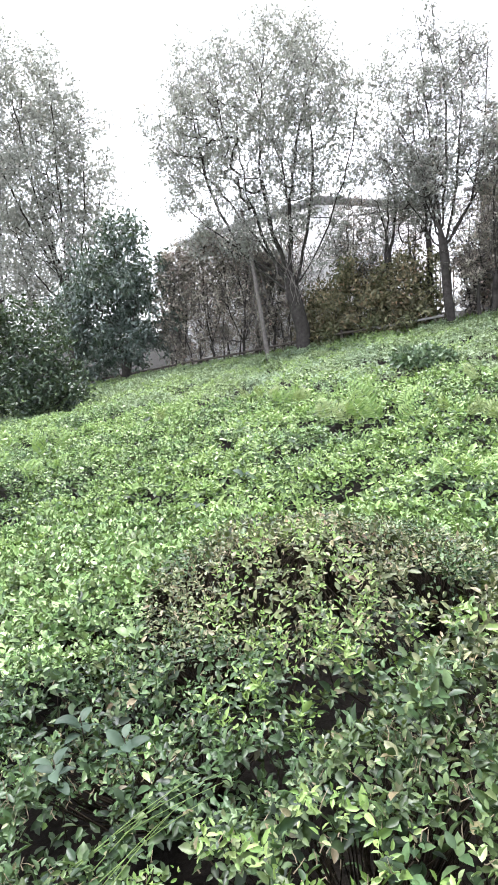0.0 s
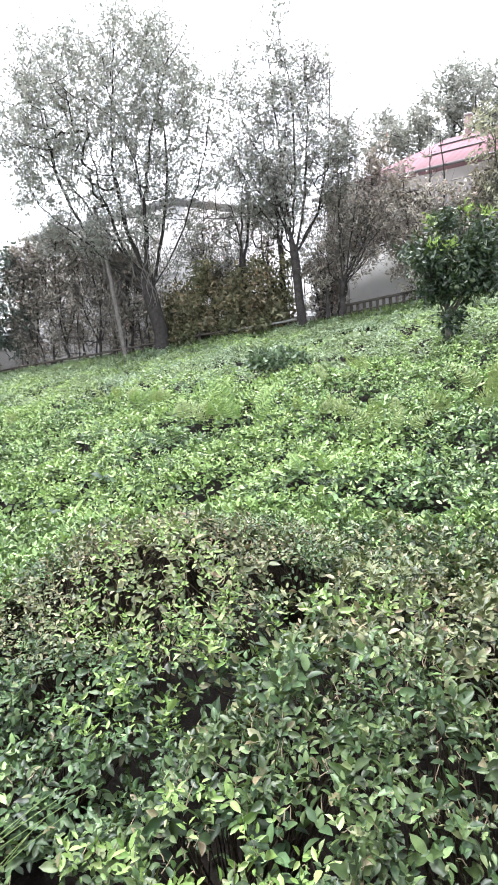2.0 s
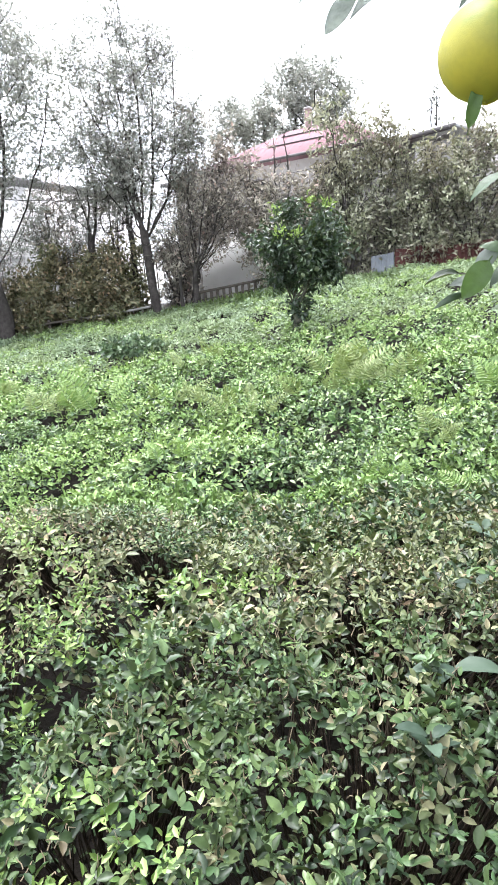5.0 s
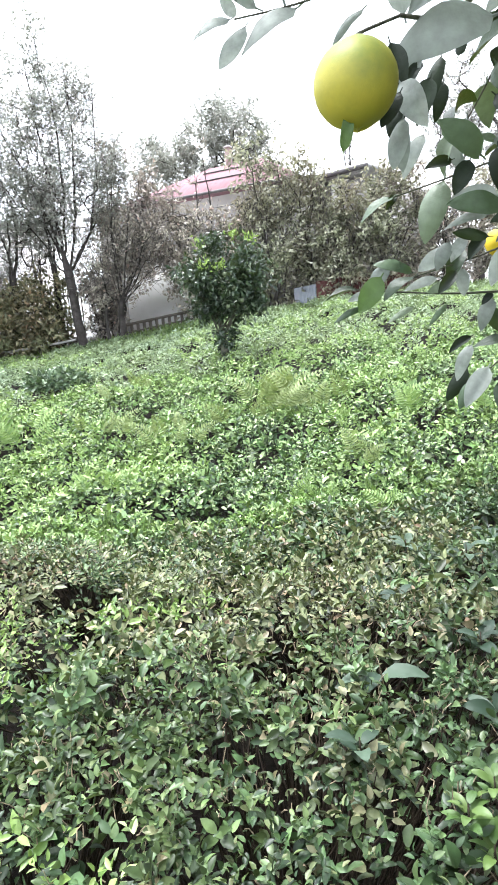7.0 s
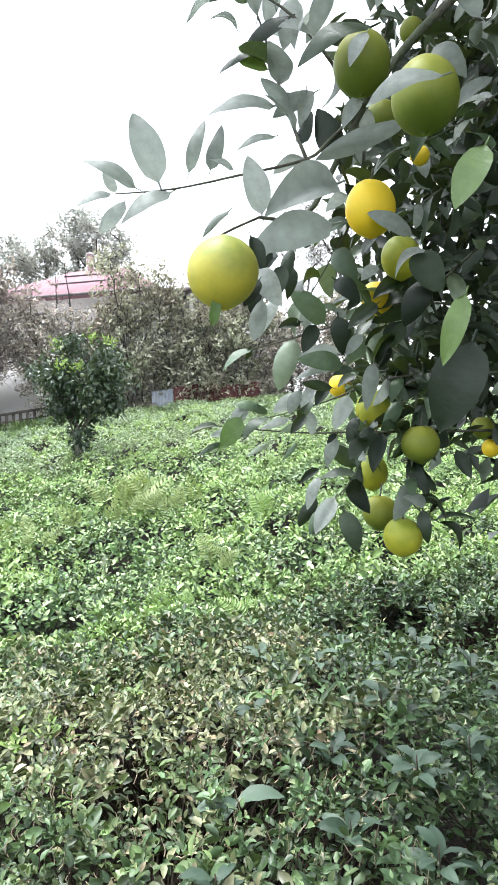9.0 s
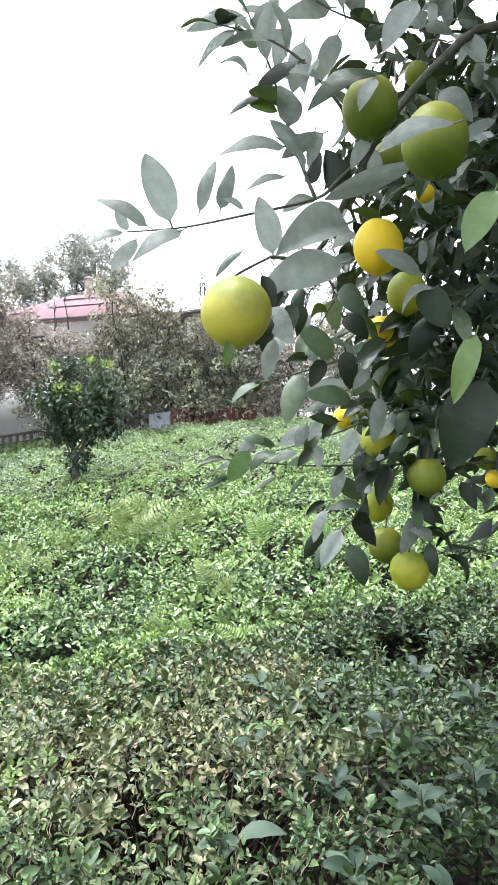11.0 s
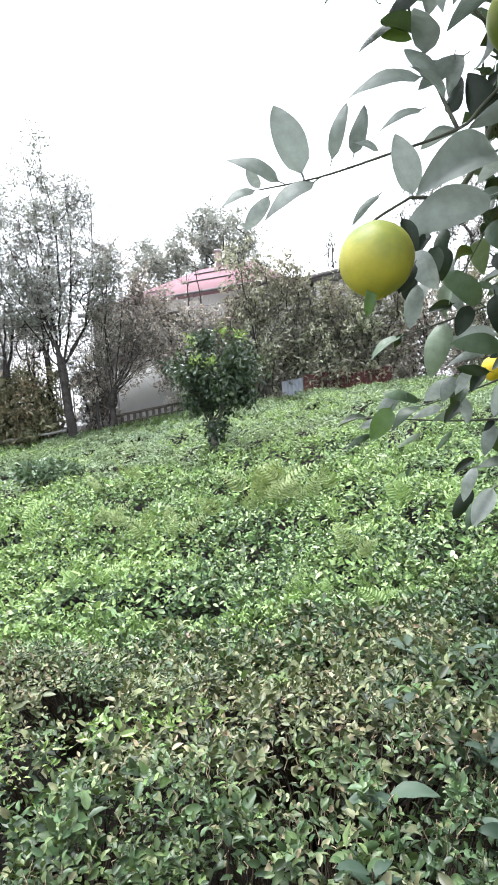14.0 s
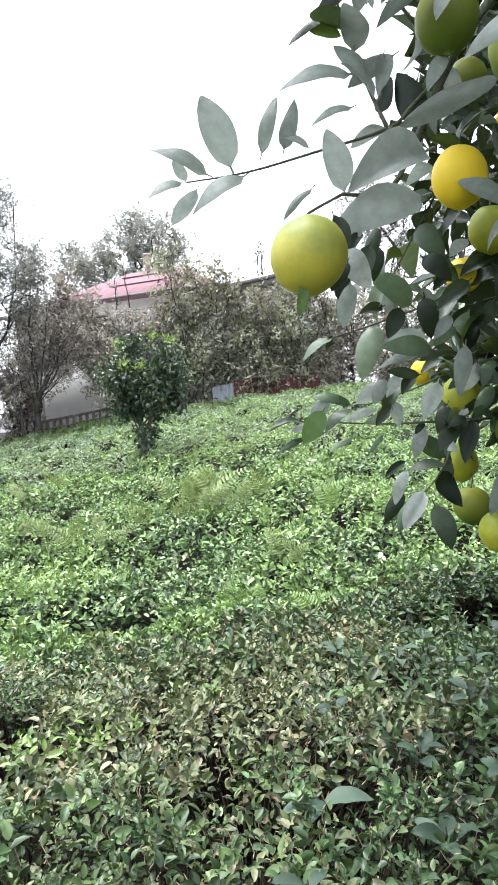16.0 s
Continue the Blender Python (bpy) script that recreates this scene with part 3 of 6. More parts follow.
def tree(name, label, category, seed, base, fork, lobes, twigs, n_leaves, leaf_len, trunk_r, leaf_mat, bark=BARK, spread=0.28, group="", droop=0.0, tip_r=0.006, sides=5, leaf_w=0.42, bare=0, stems=(), limbs=None, exponent=2.2):
    """A tree: a tapered trunk with limbs, and a crown of single leaves at the ends of the twigs."""
    rng = np.random.default_rng(seed)
    thing = empty(name, base, label, category, group)
    pts = in_crown(rng, twigs, lobes)
    pts[:, 2] = np.maximum(pts[:, 2], ground_z(pts[:, 0], pts[:, 1]) + 0.25)
    if limbs is None:
        limbs = [np.array(l[:3]) + np.array(l[3:]) * rng.uniform([-0.5, -0.5, 0.1], [0.5, 0.5, 0.8]) for l in lobes for _ in (0, 1)]
    segs, nodes, rad = grow(rng, (base[0], base[1], base[2] - 0.15), fork, pts, trunk_r, tip_r, limbs=limbs, exponent=exponent)
    geo = [frusta(*segs, sides=sides), tube(nodes[:7], rad[:7] * 1.03, 9)]
    for k, (dx, dy) in enumerate(stems):
        foot = np.array([base[0] + dx, base[1] + dy, 0])
        foot[2] = ground_z(foot[0], foot[1]) - 0.1
        j = int(np.argmin(np.linalg.norm(nodes - (foot + [0.1 * dx, 0, 1.4]), axis=1)))
        geo.append(tube([foot, foot + (nodes[j] - foot) * 0.5 + rng.normal(size=3) * 0.08, nodes[j]], [trunk_r * 0.8, trunk_r * 0.6, trunk_r * 0.4], 5))
    part("trunk", join(*geo), bark, thing, smooth=True)
    ends = nodes[rad < tip_r * 1.8]
    if bare:
        k = rng.choice(len(nodes) - 6, bare) + 6
        tw = unit(rng, bare) * rng.uniform(0.2, 0.7, bare)[:, None] + [0, 0, 0.12]
        part("twig_mass", frusta(nodes[k], nodes[k] + tw, np.full(bare, tip_r * 0.8), np.full(bare, tip_r * 0.35), 3), PALE_TWIG, thing, kind="stuff")
    if n_leaves:
        cell = np.floor(ends / 0.8).astype(int)
        inverse, count = np.unique(cell @ np.array([1, 1000, 1000000]), return_inverse=True, return_counts=True)[1:]
        even = 1.0 / count[inverse.ravel()] ** 0.65
        k = rng.choice(len(ends), n_leaves, p=even / even.sum())
        clump = ends[k] + unit(rng, n_leaves) * spread * 1.7 * rng.random((n_leaves, 1)) ** 0.7
        p = clump[rng.integers(0, max(n_leaves // 6, 1), n_leaves)] + rng.normal(size=(n_leaves, 3)) * leaf_len * 0.6
        ax = unit(rng, n_leaves) + [0, 0, -droop]
        ln = leaf_len * rng.uniform(0.6, 1.35, n_leaves)
        part("crown", leaves(p, ax, unit(rng, n_leaves) + [0, 0, 0.5], ln, ln * leaf_w), leaf_mat, thing)
    return thing


def g(x, y):
    return float(ground_z(x, y))


# tall trees along the far edge of the field
tree("broadleaf_tree", "tall spreading grey-barked tree with sparse grey-green leaves", "tree", 111, (-10.35, 19.5, g(-10.35, 19.5)), (-10.8, 19.5, 3.4),
     [(-11.9, 19.5, 8.9, 3.8, 2.4, 2.6), (-9.5, 19.4, 8.6, 1.8, 1.8, 2.5), (-14.8, 19.6, 8.6, 1.9, 1.8, 2.4), (-13.6, 19.5, 10.5, 1.7, 1.5, 1.5), (-10.9, 19.5, 10.6, 1.9, 1.6, 1.1), (-11.8, 19.5, 6.4, 3.6, 2.0, 1.3), (-12.0, 19.2, 5.2, 3.6, 1.2, 0.9)],
     680, 37000, 0.135, 0.24, GREY_LEAF, spread=0.36, droop=0.5, bare=2200, tip_r=0.007, exponent=1.75, leaf_w=0.4,
     limbs=[(-16.2, 19.5, 9.2), (-14.4, 19.3, 11.0), (-12.8, 19.8, 11.4), (-11.0, 19.2, 11.2), (-9.4, 19.7, 10.3), (-8.0, 19.4, 8.6), (-8.2, 19.8, 6.2), (-15.2, 19.4, 6.6), (-13.6, 19.4, 4.7), (-9.9, 19.6, 9.0), (-12.4, 19.3, 9.2)])
tree("poplar_tree", "tall upright tree with thin topmost twigs and loose grey-green leaves", "tree", 12, (-5.4, 19.8, g(-5.4, 19.8)), (-5.75, 19.8, 4.2),
     [(-6.6, 19.8, 6.3, 1.2, 1.2, 1.7), (-6.8, 19.8, 8.3, 0.9, 1.0, 1.3), (-5.3, 19.8, 6.5, 1.5, 1.3, 1.9), (-5.5, 19.8, 8.4, 1.2, 1.1, 1.3), (-4.4, 19.8, 6.3, 1.0, 0.9, 1.5), (-5.9, 19.8, 9.8, 0.5, 0.4, 0.8), (-4.6, 19.8, 8.7, 0.7, 0.5, 0.6)],
     420, 14500, 0.12, 0.14, GREY_LEAF, spread=0.3, bare=2600, tip_r=0.0065, leaf_w=0.4,
     limbs=[(-5.85, 19.8, 10.7), (-5.1, 19.9, 9.6), (-6.7, 19.7, 9.8), (-4.3, 19.8, 9.1), (-7.4, 19.8, 8.6), (-3.8, 19.8, 7.3), (-6.3, 19.8, 10.3), (-7.5, 19.8, 6.8)])
tree("young_tree", "thin-stemmed young tree with sparse grey leaves", "tree", 13, (-7.5, 20.5, g(-7.5, 20.5)), (-7.7, 20.5, 4.2),
     [(-7.8, 20.5, 6.4, 1.2, 1.1, 1.6), (-7.7, 20.6, 5.0, 1.0, 0.9, 0.9)], 110, 2600, 0.11, 0.11, GREY_LEAF, spread=0.24, bare=400, tip_r=0.006)
tree("young_tree", "thin-stemmed young tree with sparse grey leaves", "tree", 18, (-6.3, 20.6, g(-6.3, 20.6)), (-6.35, 20.6, 4.0),
     [(-6.4, 20.6, 5.6, 0.8, 0.8, 1.4)], 70, 2000, 0.11, 0.09, GREY_LEAF, spread=0.24, bare=250, tip_r=0.006)
for k, (x, y, top) in enumerate([(-8.9, 20.8, 6.4), (-8.2, 21.2, 5.8), (-5.0, 21.0, 5.6), (-9.6, 21.0, 5.6), (-11.4, 20.9, 5.4), (-13.2, 21.0, 5.8), (-6.9, 21.1, 6.6)]):
    z = g(x, y)
    tree("young_tree", "slender twiggy young tree with thin grey leaves", "tree", 200 + k, (x, y, z), (x - 0.1, y, z + 1.8),
         [(x - 0.1, y, z + 0.62 * (top - z), 0.85, 0.7, 0.36 * (top - z))], 90, 1500, 0.11, 0.075, GREY_LEAF if k % 2 else BROWN_LEAF, spread=0.26, bare=500, tip_r=0.006, group="young trees by the fence")
tree("young_tree", "thin-stemmed young tree with sparse brownish leaves", "tree", 14, (-4.35, 20.1, g(-4.35, 20.1)), (-4.2, 20.1, 2.8),
     [(-4.1, 20.1, 4.9, 1.2, 1.0, 1.6), (-3.9, 20.1, 6.4, 0.7, 0.6, 1.1), (-2.9, 20.2, 4.4, 1.1, 0.8, 0.8), (-4.6, 20.1, 3.4, 0.9, 0.7, 0.9), (-3.0, 20.2, 3.5, 0.9, 0.6, 0.5)],
     230, 5000, 0.11, 0.09, BROWN_LEAF, spread=0.24, bare=1700, tip_r=0.006, stems=((0.25, 0.1), (-0.3, 0.0)))
tree("tall_tree", "very tall tree with a broad loose grey-green crown", "tree", 15, (-25.0, 22.0, g(-24, 22.0)), (-24.8, 22.0, 4.6),
     [(-26.6, 22, 13.6, 2.3, 2.2, 3.0), (-24.2, 22, 12.5, 2.1, 2.0, 2.4), (-22.4, 22, 9.8, 1.7, 1.6, 2.5), (-25.5, 22, 9.2, 3.2, 2.4, 2.8), (-28.5, 22, 10.5, 2.4, 2.0, 4.2), (-23.4, 22, 6.6, 2.4, 1.8, 1.8), (-27.0, 22, 5.8, 2.4, 1.8, 1.8)],
     520, 25000, 0.2, 0.28, GREY_LEAF, spread=0.5, bare=900, tip_r=0.009, leaf_w=0.45)
tree("tall_tree", "tall loose-crowned grey-green tree in the distance", "tree", 19, (-33.0, 24.0, g(-24, 24.0)), (-33, 24.0, 4.0),
     [(-32.5, 24, 7.0, 4.0, 2.6, 4.2), (-33.5, 24, 11.5, 3.0, 2.2, 3.0), (-29.5, 24, 4.5, 2.4, 2, 2.6)], 260, 14000, 0.2, 0.26, GREY_LEAF, spread=0.36, tip_r=0.01)
tree("evergreen_tree", "dense dark evergreen tree with drooping glossy leaves", "tree", 16, (-19.2, 19.6, g(-19.2, 19.6)), (-19.1, 19.6, 1.2),
     [(-19.0, 19.6, 2.9, 2.6, 1.8, 2.4), (-18.7, 19.6, 5.2, 1.6, 1.3, 1.6), (-21.3, 19.6, 2.2, 1.8, 1.4, 2.2), (-17.6, 19.6, 3.4, 1.5, 1.2, 2.0), (-20.4, 19.6, 4.6, 1.2, 1.1, 1.5)],
     260, 16000, 0.23, 0.2, DARK_LEAF, spread=0.3, droop=0.7, tip_r=0.01, leaf_w=0.36)
tree("evergreen_bush", "rounded dark glossy evergreen bush beside the field", "bush", 17, (-16.6, 12.8, g(-16.6, 12.8)), (-16.6, 12.8, g(-16.6, 12.8) + 0.6),
     [(-16.4, 12.8, 0.9, 1.9, 1.5, 1.5), (-17.0, 12.8, 2.2, 1.5, 1.4, 1.1), (-15.3, 12.8, 0.2, 1.1, 1.0, 0.8), (-18.2, 12.9, 1.2, 1.6, 1.4, 1.8)], 190, 11500, 0.16, 0.14, CITRUS_FAR, spread=0.24, tip_r=0.008, leaf_w=0.45)

# brown hedge and russet hedge along the fence
for k, (x, top, w) in enumerate([(-16.4, 4.9, 1.2), (-14.9, 5.3, 1.4), (-13.4, 5.1, 1.4), (-12.0, 4.3, 1.1)]):
    z = g(x, 20.1)
    tree("hedge_shrub", "bare-stemmed shrub with brownish autumn leaves by the fence", "shrub", 20 + k, (x, 20.1, z), (x + 0.05, 20.1, z + 1.0),
         [(x, 20.1, z + 0.62 * (top - z), w, 0.8, 0.36 * (top - z)), (x, 20.1, z + 0.85 * (top - z), w * 0.7, 0.6, 0.2 * (top - z)), (x, 20.25, z + 0.22 * (top - z), w * 0.9, 0.4, 0.18 * (top - z))], 190, 4200, 0.15, 0.05, BROWN_LEAF, spread=0.3, bare=2000,
         group="hedge along the fence", tip_r=0.008, stems=((0.35, 0.1), (-0.4, 0.05), (0.7, -0.05), (-0.75, 0.1)))
for k, (x, top, w) in enumerate([(-9.9, 3.1, 1.1), (-8.4, 3.9, 1.3), (-7.0, 3.8, 1.2)]):
    z = g(x, 20.4)
    tree("russet_shrub", "dense russet-brown shrub in a hedge by the fence", "shrub", 30 + k, (x, 20.4, z), (x, 20.4, z + 0.5),
         [(x, 20.4, z + 0.5 * (top - z), w, 0.8, 0.5 * (top - z)), (x, 20.3, z + 0.25 * (top - z), w, 0.7, 0.25 * (top - z))], 130, 5200, 0.16, 0.05, RED_LEAF, spread=0.24, group="hedge along the fence", tip_r=0.008)

# bushes before the houses
for k, (x, y, top, w, n) in enumerate([(-3.5, 21.0, 6.2, 1.2, 4000), (-1.6, 20.7, 5.4, 1.2, 8000), (0.75, 20.6, 6.9, 1.15, 8500), (1.85, 20.9, 6.0, 1.0, 5500), (3.0, 20.7, 4.9, 1.2, 8000), (4.3, 20.7, 6.0, 1.5, 10000), (6.2, 20.9, 5.6, 1.6, 10000), (8.8, 21.2, 5.6, 1.8, 10000), (-0.5, 21.0, 5.0, 1.0, 6000), (-5.1, 21.2, 3.6, 0.6, 3000)]):
    z = g(x, y)
    tree("garden_shrub", "large shrub with dull brown-green leaves before the house", "shrub", 40 + k, (x - (0.95 if k == 0 else 0), y, z), (x - (0.75 if k == 0 else 0), y, z + (1.5 if k == 0 else 0.9)),
         [(x, y, z + (0.72 if k == 0 else 0.52) * (top - z), w, 0.9, (0.27 if k == 0 else 0.48) * (top - z)), (x, y - 0.1, z + (0.6 if k == 0 else 0.26) * (top - z), 0.9 * w, 0.8, 0.25 * (top - z)), (x + 0.1, y, z + 0.8 * (top - z), w * 0.75, 0.7, 0.22 * (top - z))]
         + [(x + w * 0.8 * math.sin(5 * k + 2.2 * j), y - 0.1 * j, z + (0.6 + 0.13 * j) * (top - z), 0.42 * w, 0.5, 0.15 * (top - z)) for j in range(4)], 230, int(n * 0.55), 0.16, 0.06, OLIVE_LEAF if k in (2, 3, 4, 5, 7) else BROWN_LEAF, spread=0.26, bare=900,
         group="shrubs before the houses", tip_r=0.008, stems=((-0.25, 0.0),) if k == 0 else ((0.3, 0.05), (-0.35, 0.0)))

# trees behind the houses
tree("far_tree", "broad tree with grey-green foliage behind the red-roofed house", "tree", 60, (-1.5, 36, g(-1.5, 36)), (-1.4, 36, 8.0),
     [(-1.0, 36, 11.6, 2.4, 2.0, 2.0), (-4.3, 36, 10.6, 2.0, 1.8, 1.7), (-2.6, 36, 9.6, 3.0, 2.0, 1.5), (0.4, 36, 11.2, 1.3, 1.3, 1.6)], 260, 13000, 0.22, 0.24, GREY_LEAF, spread=0.36, tip_r=0.014)
tree("far_tree", "broad tree with grey-green foliage behind the houses", "tree", 61, (10.5, 30, g(10.5, 30)), (10.5, 30, 5.0),
     [(10.3, 30, 9.8, 2.3, 2.4, 3.2), (13.2, 30, 10.2, 2.8, 2.0, 3.2), (16.5, 31, 7.0, 3.0, 2.0, 3.0)], 300, 7000, 0.17, 0.25, GREY_LEAF, spread=0.4, bare=5200, tip_r=0.012)
tree("spindly_tree", "thin bare-topped spindly young tree behind the houses", "tree", 62, (5.3, 34, g(5.3, 34)), (5.3, 34, 8.5),
     [(5.25, 34, 10.3, 0.35, 0.35, 1.2)], 26, 180, 0.16, 0.06, GREY_LEAF, spread=0.15, tip_r=0.012)
tree("spindly_tree", "thin bare-stemmed spindly tree before the red-roofed house", "tree", 63, (-1.35, 21.4, g(-1.35, 21.4)), (-1.4, 21.4, 4.6),
     [(-1.5, 21.4, 6.2, 0.5, 0.4, 1.3)], 24, 60, 0.12, 0.045, BROWN_LEAF, spread=0.15, tip_r=0.008)

# bare pale creepers hanging from the limbs of the tall spreading tree
rng = np.random.default_rng(73)
spreading = bpy.data.objects["broadleaf_tree"]
for k in range(16):
    top = np.array([-10.9 + rng.uniform(-1.5, 0.9), 19.3 + rng.uniform(-0.25, 0.1), rng.uniform(3.3, 5.4)])
    low = np.array([top[0] + rng.uniform(-0.5, 0.5), top[1] - 0.1, max(g(top[0], top[1]) + 0.3, top[2] - rng.uniform(1.0, 2.6))])
    mids = [top + (low - top) * f + rng.normal(size=3) * [0.16, 0.08, 0.06] for f in (0.25, 0.5, 0.75)]
    part("creeper", tube([top, *mids, low], [0.014, 0.016, 0.015, 0.013, 0.008], 5), PALE_TWIG, spreading, "bare pale creeper stem", smooth=True)

# small orchard tree in the middle of the field
citrus_small = tree("orchard_tree", "small dark-leaved citrus tree with lime-green new growth in the field", "tree", 70, (-0.6, 12.3, g(-0.6, 12.3)), (-0.66, 12.3, 1.7),
     [(-0.6, 12.3, 2.5, 0.8, 0.7, 0.5), (-0.08, 12.2, 2.72, 0.42, 0.45, 0.45), (-1.14, 12.3, 2.65, 0.4, 0.45, 0.42), (-0.85, 12.3, 3.05, 0.38, 0.4, 0.32), (-0.15, 12.3, 3.08, 0.34, 0.35, 0.25), (-0.75, 12.3, 2.1, 0.4, 0.35, 0.22), (-0.2, 12.2, 2.15, 0.36, 0.3, 0.22)], 180, 5000, 0.12, 0.075, CITRUS_FAR, bark=CITRUS_BARK, spread=0.13, tip_r=0.006, leaf_w=0.42, droop=0.35)
rng = np.random.default_rng(71)
n = 560
a = rng.uniform(0, 2 * np.pi, n)
h = rng.uniform(0.0, 1.0, n)
p = np.stack([-0.6 + np.cos(a) * rng.uniform(0.05, 0.12, n) * (1 + 1.6 * h * h), 12.3 + np.sin(a) * rng.uniform(0.05, 0.12, n) * (1 + 1.6 * h * h), g(-0.58, 12.3) + 0.3 + 0.8 * h], 1)
part("ivy_leaves", leaves(p, unit(rng, n) + [0, 0, -0.3], unit(rng, n) + [0, -0.5, 0.5], rng.uniform(0.08, 0.13, n), 0.055), CITRUS_FAR, citrus_small, kind="stuff")
n = 130
c = np.array([(-0.95, 12.0, 3.25), (-0.35, 11.95, 3.38), (0.0, 12.0, 3.3), (-0.85, 11.75, 2.85), (-0.6, 11.8, 2.8)])[rng.integers(0, 5, n)]
part("new_growth", leaves(c + rng.normal(size=(n, 3)) * [0.06, 0.05, 0.05], unit(rng, n) + [0, 0, 0.8], unit(rng, n), rng.uniform(0.07, 0.12, n), 0.045), LIME_LEAF, citrus_small, "lime-green young leaves", kind="stuff")


def fruit_mesh(name, r, mat, tall=1.0, seed=0):
    """A citrus fruit: slightly uneven ball, dimpled at the stalk, with a small nipple below."""
    v, t = [], []
    nu, nv = 24, 15
    for k in range(nv + 1):
        th = math.pi * k / nv
        for s in range(nu):
            ph = 2 * math.pi * s / nu
            rr = r * (1 + 0.015 * math.sin(3 * ph + seed) + 0.012 * math.sin(2 * th + ph + seed))
            z = math.cos(th) * tall
            z -= 0.10 * math.exp(-(th / 0.25) ** 2)
            z -= 0.07 * math.exp(-((math.pi - th) / 0.22) ** 2)
            v.append((rr * math.sin(th) * math.cos(ph), rr * math.sin(th) * math.sin(ph), rr * z))
    for k in range(nv):
        for s in range(nu):
            e = (s + 1) % nu
            t += [(k * nu + s, (k + 1) * nu + s, (k + 1) * nu + e), (k * nu + s, (k + 1) * nu + e, k * nu + e)]
    return mesh_of(name, v, t, mat, True)


rng = np.random.default_rng(72)
for k in range(9):
    a = rng.uniform(-2.6, -0.5)
    at = Vector((-0.6 + 0.62 * math.cos(a), 12.3 + 0.55 * math.sin(a), rng.uniform(2.05, 2.85)))
    f = under(new("fruit", fruit_mesh("fruit", rng.uniform(0.04, 0.05), FRUIT_PALE, 1.0, k)), citrus_small, "pale green citrus fruit")
    f.location = at - citrus_small.location


# ---- buildings ----
HOUSE_TURN = -25.0


def local(at, degrees):
    return lambda geo: turned(geo, at, degrees)


def hip_roof(x0, x1, y0, y1, z, rise, thick=0.12, run=0.0):
    """Four slopes over a rectangle, with a closed underside."""
    w = (y1 - y0) / 2
    v = [(x0, y0, z), (x1, y0, z), (x1, y1, z), (x0, y1, z), (x0 + max(run, w), y0 + w, z + rise), (x1 - w, y0 + w, z + rise)]
    v += [(a, b, c - thick) for a, b, c in v[:4]]
    t = [(0, 1, 5), (0, 5, 4), (1, 2, 5), (2, 3, 4), (2, 4, 5), (3, 0, 4)]
    for i, j in ((0, 1), (1, 2), (2, 3), (3, 0)):
        t += [(i, 6 + i, 6 + j), (i, 6 + j, j)]
    t += [(6, 8, 7), (6, 9, 8)]
    return np.array(v, float), np.array(t)


def window(house, put, x, z, w, h, y=0.0):
    """A window in a front wall: frame, dark pane and sill."""
    fr = join(box(x - w / 2 - 0.06, x + w / 2 + 0.06, y - 0.05, y + 0.02, z + h, z + h + 0.07), box(x - w / 2 - 0.06, x - w / 2, y - 0.05, y + 0.02, z, z + h),
              box(x + w / 2, x + w / 2 + 0.06, y - 0.05, y + 0.02, z, z + h), box(x - 0.025, x + 0.025, y - 0.04, y + 0.01, z, z + h))
    win = part("window", put(fr), WOOD, house)
    part("pane", put(box(x - w / 2, x + w / 2, y - 0.02, y + 0.015, z, z + h)), GLASS_DARK, win)
    part("sill", put(box(x - w / 2 - 0.1, x + w / 2 + 0.1, y - 0.12, y + 0.02, z - 0.06, z, 0.01)), GREY_WALL, win)


# the red-roofed house: its front runs from the origin of the turned plan to the right
HA = (-6.9, 27.4, 0.0)
put = local(HA, HOUSE_TURN)
hz = 1.9
house = empty("house", (HA[0], HA[1], hz), "two-storey whitewashed house with a faded red metal hipped roof", "house")
part("wall", put(join(box(0.5, 9.4, 0.3, 4.2, hz - 0.8, 6.6))), WALL, house, "whitewashed rendered wall")
roof = part("roof", put(hip_roof(1.8, 9.8, -0.2, 4.6, 6.72, 1.4, run=3.2)), ROOF, house, "faded red sheet-metal hipped roof")
part("gutter", put(join(box(1.75, 9.85, -0.26, -0.18, 6.61, 6.71, 0.02), box(1.73, 1.81, -0.2, 4.6, 6.61, 6.71, 0.02))), DARK_TRIM, roof)
for k in range(28):
    x = 1.95 + k * 0.28
    d = min((x - 1.8) * 0.75, 9.8 - x, 2.4)
    if d > 0.2:
        a = np.array([[x, -0.2, 6.73]])
        b = np.array([[x, -0.2 + d, 6.73 + 1.4 * d / 2.4]])
        part("roof_seam", put(frusta(a, b, [0.004], [0.004], 4)), ROOF, roof)
for x0, x1, up in [(3.3, 4.4, 0.25), (5.0, 7.4, 0.75), (4.8, 7.2, 0.42)]:
    z = 6.72 + 1.4 * up
    y = -0.2 + up * 2.4
    part("snow_rail", put(box(x0, x1, y - 0.03, y + 0.03, z + 0.02, z + 0.06, 0.01)), DARK_TRIM, roof)
ch = part("chimney", put(box(5.74, 5.96, 2.2, 2.42, 7.0, 8.8, 0.02)), BRICK_RED, house, "brick chimney")
part("cap", put(box(5.71, 5.99, 2.17, 2.45, 8.8, 8.86, 0.02)), GREY_WALL, ch)
window(house, put, 4.55, 5.5, 0.6, 0.55, 0.3)
window(house, put, 7.6, 5.15, 1.1, 1.1, 0.3)
window(house, put, 7.4, 2.6, 1.1, 1.2, 0.3)
part("side_roof", put(join(box(-0.1, 1.65, 0.0, 3.3, 6.5, 6.64, 0.03))), GREY_ROOF, house, "flat grey roof of the side wing")

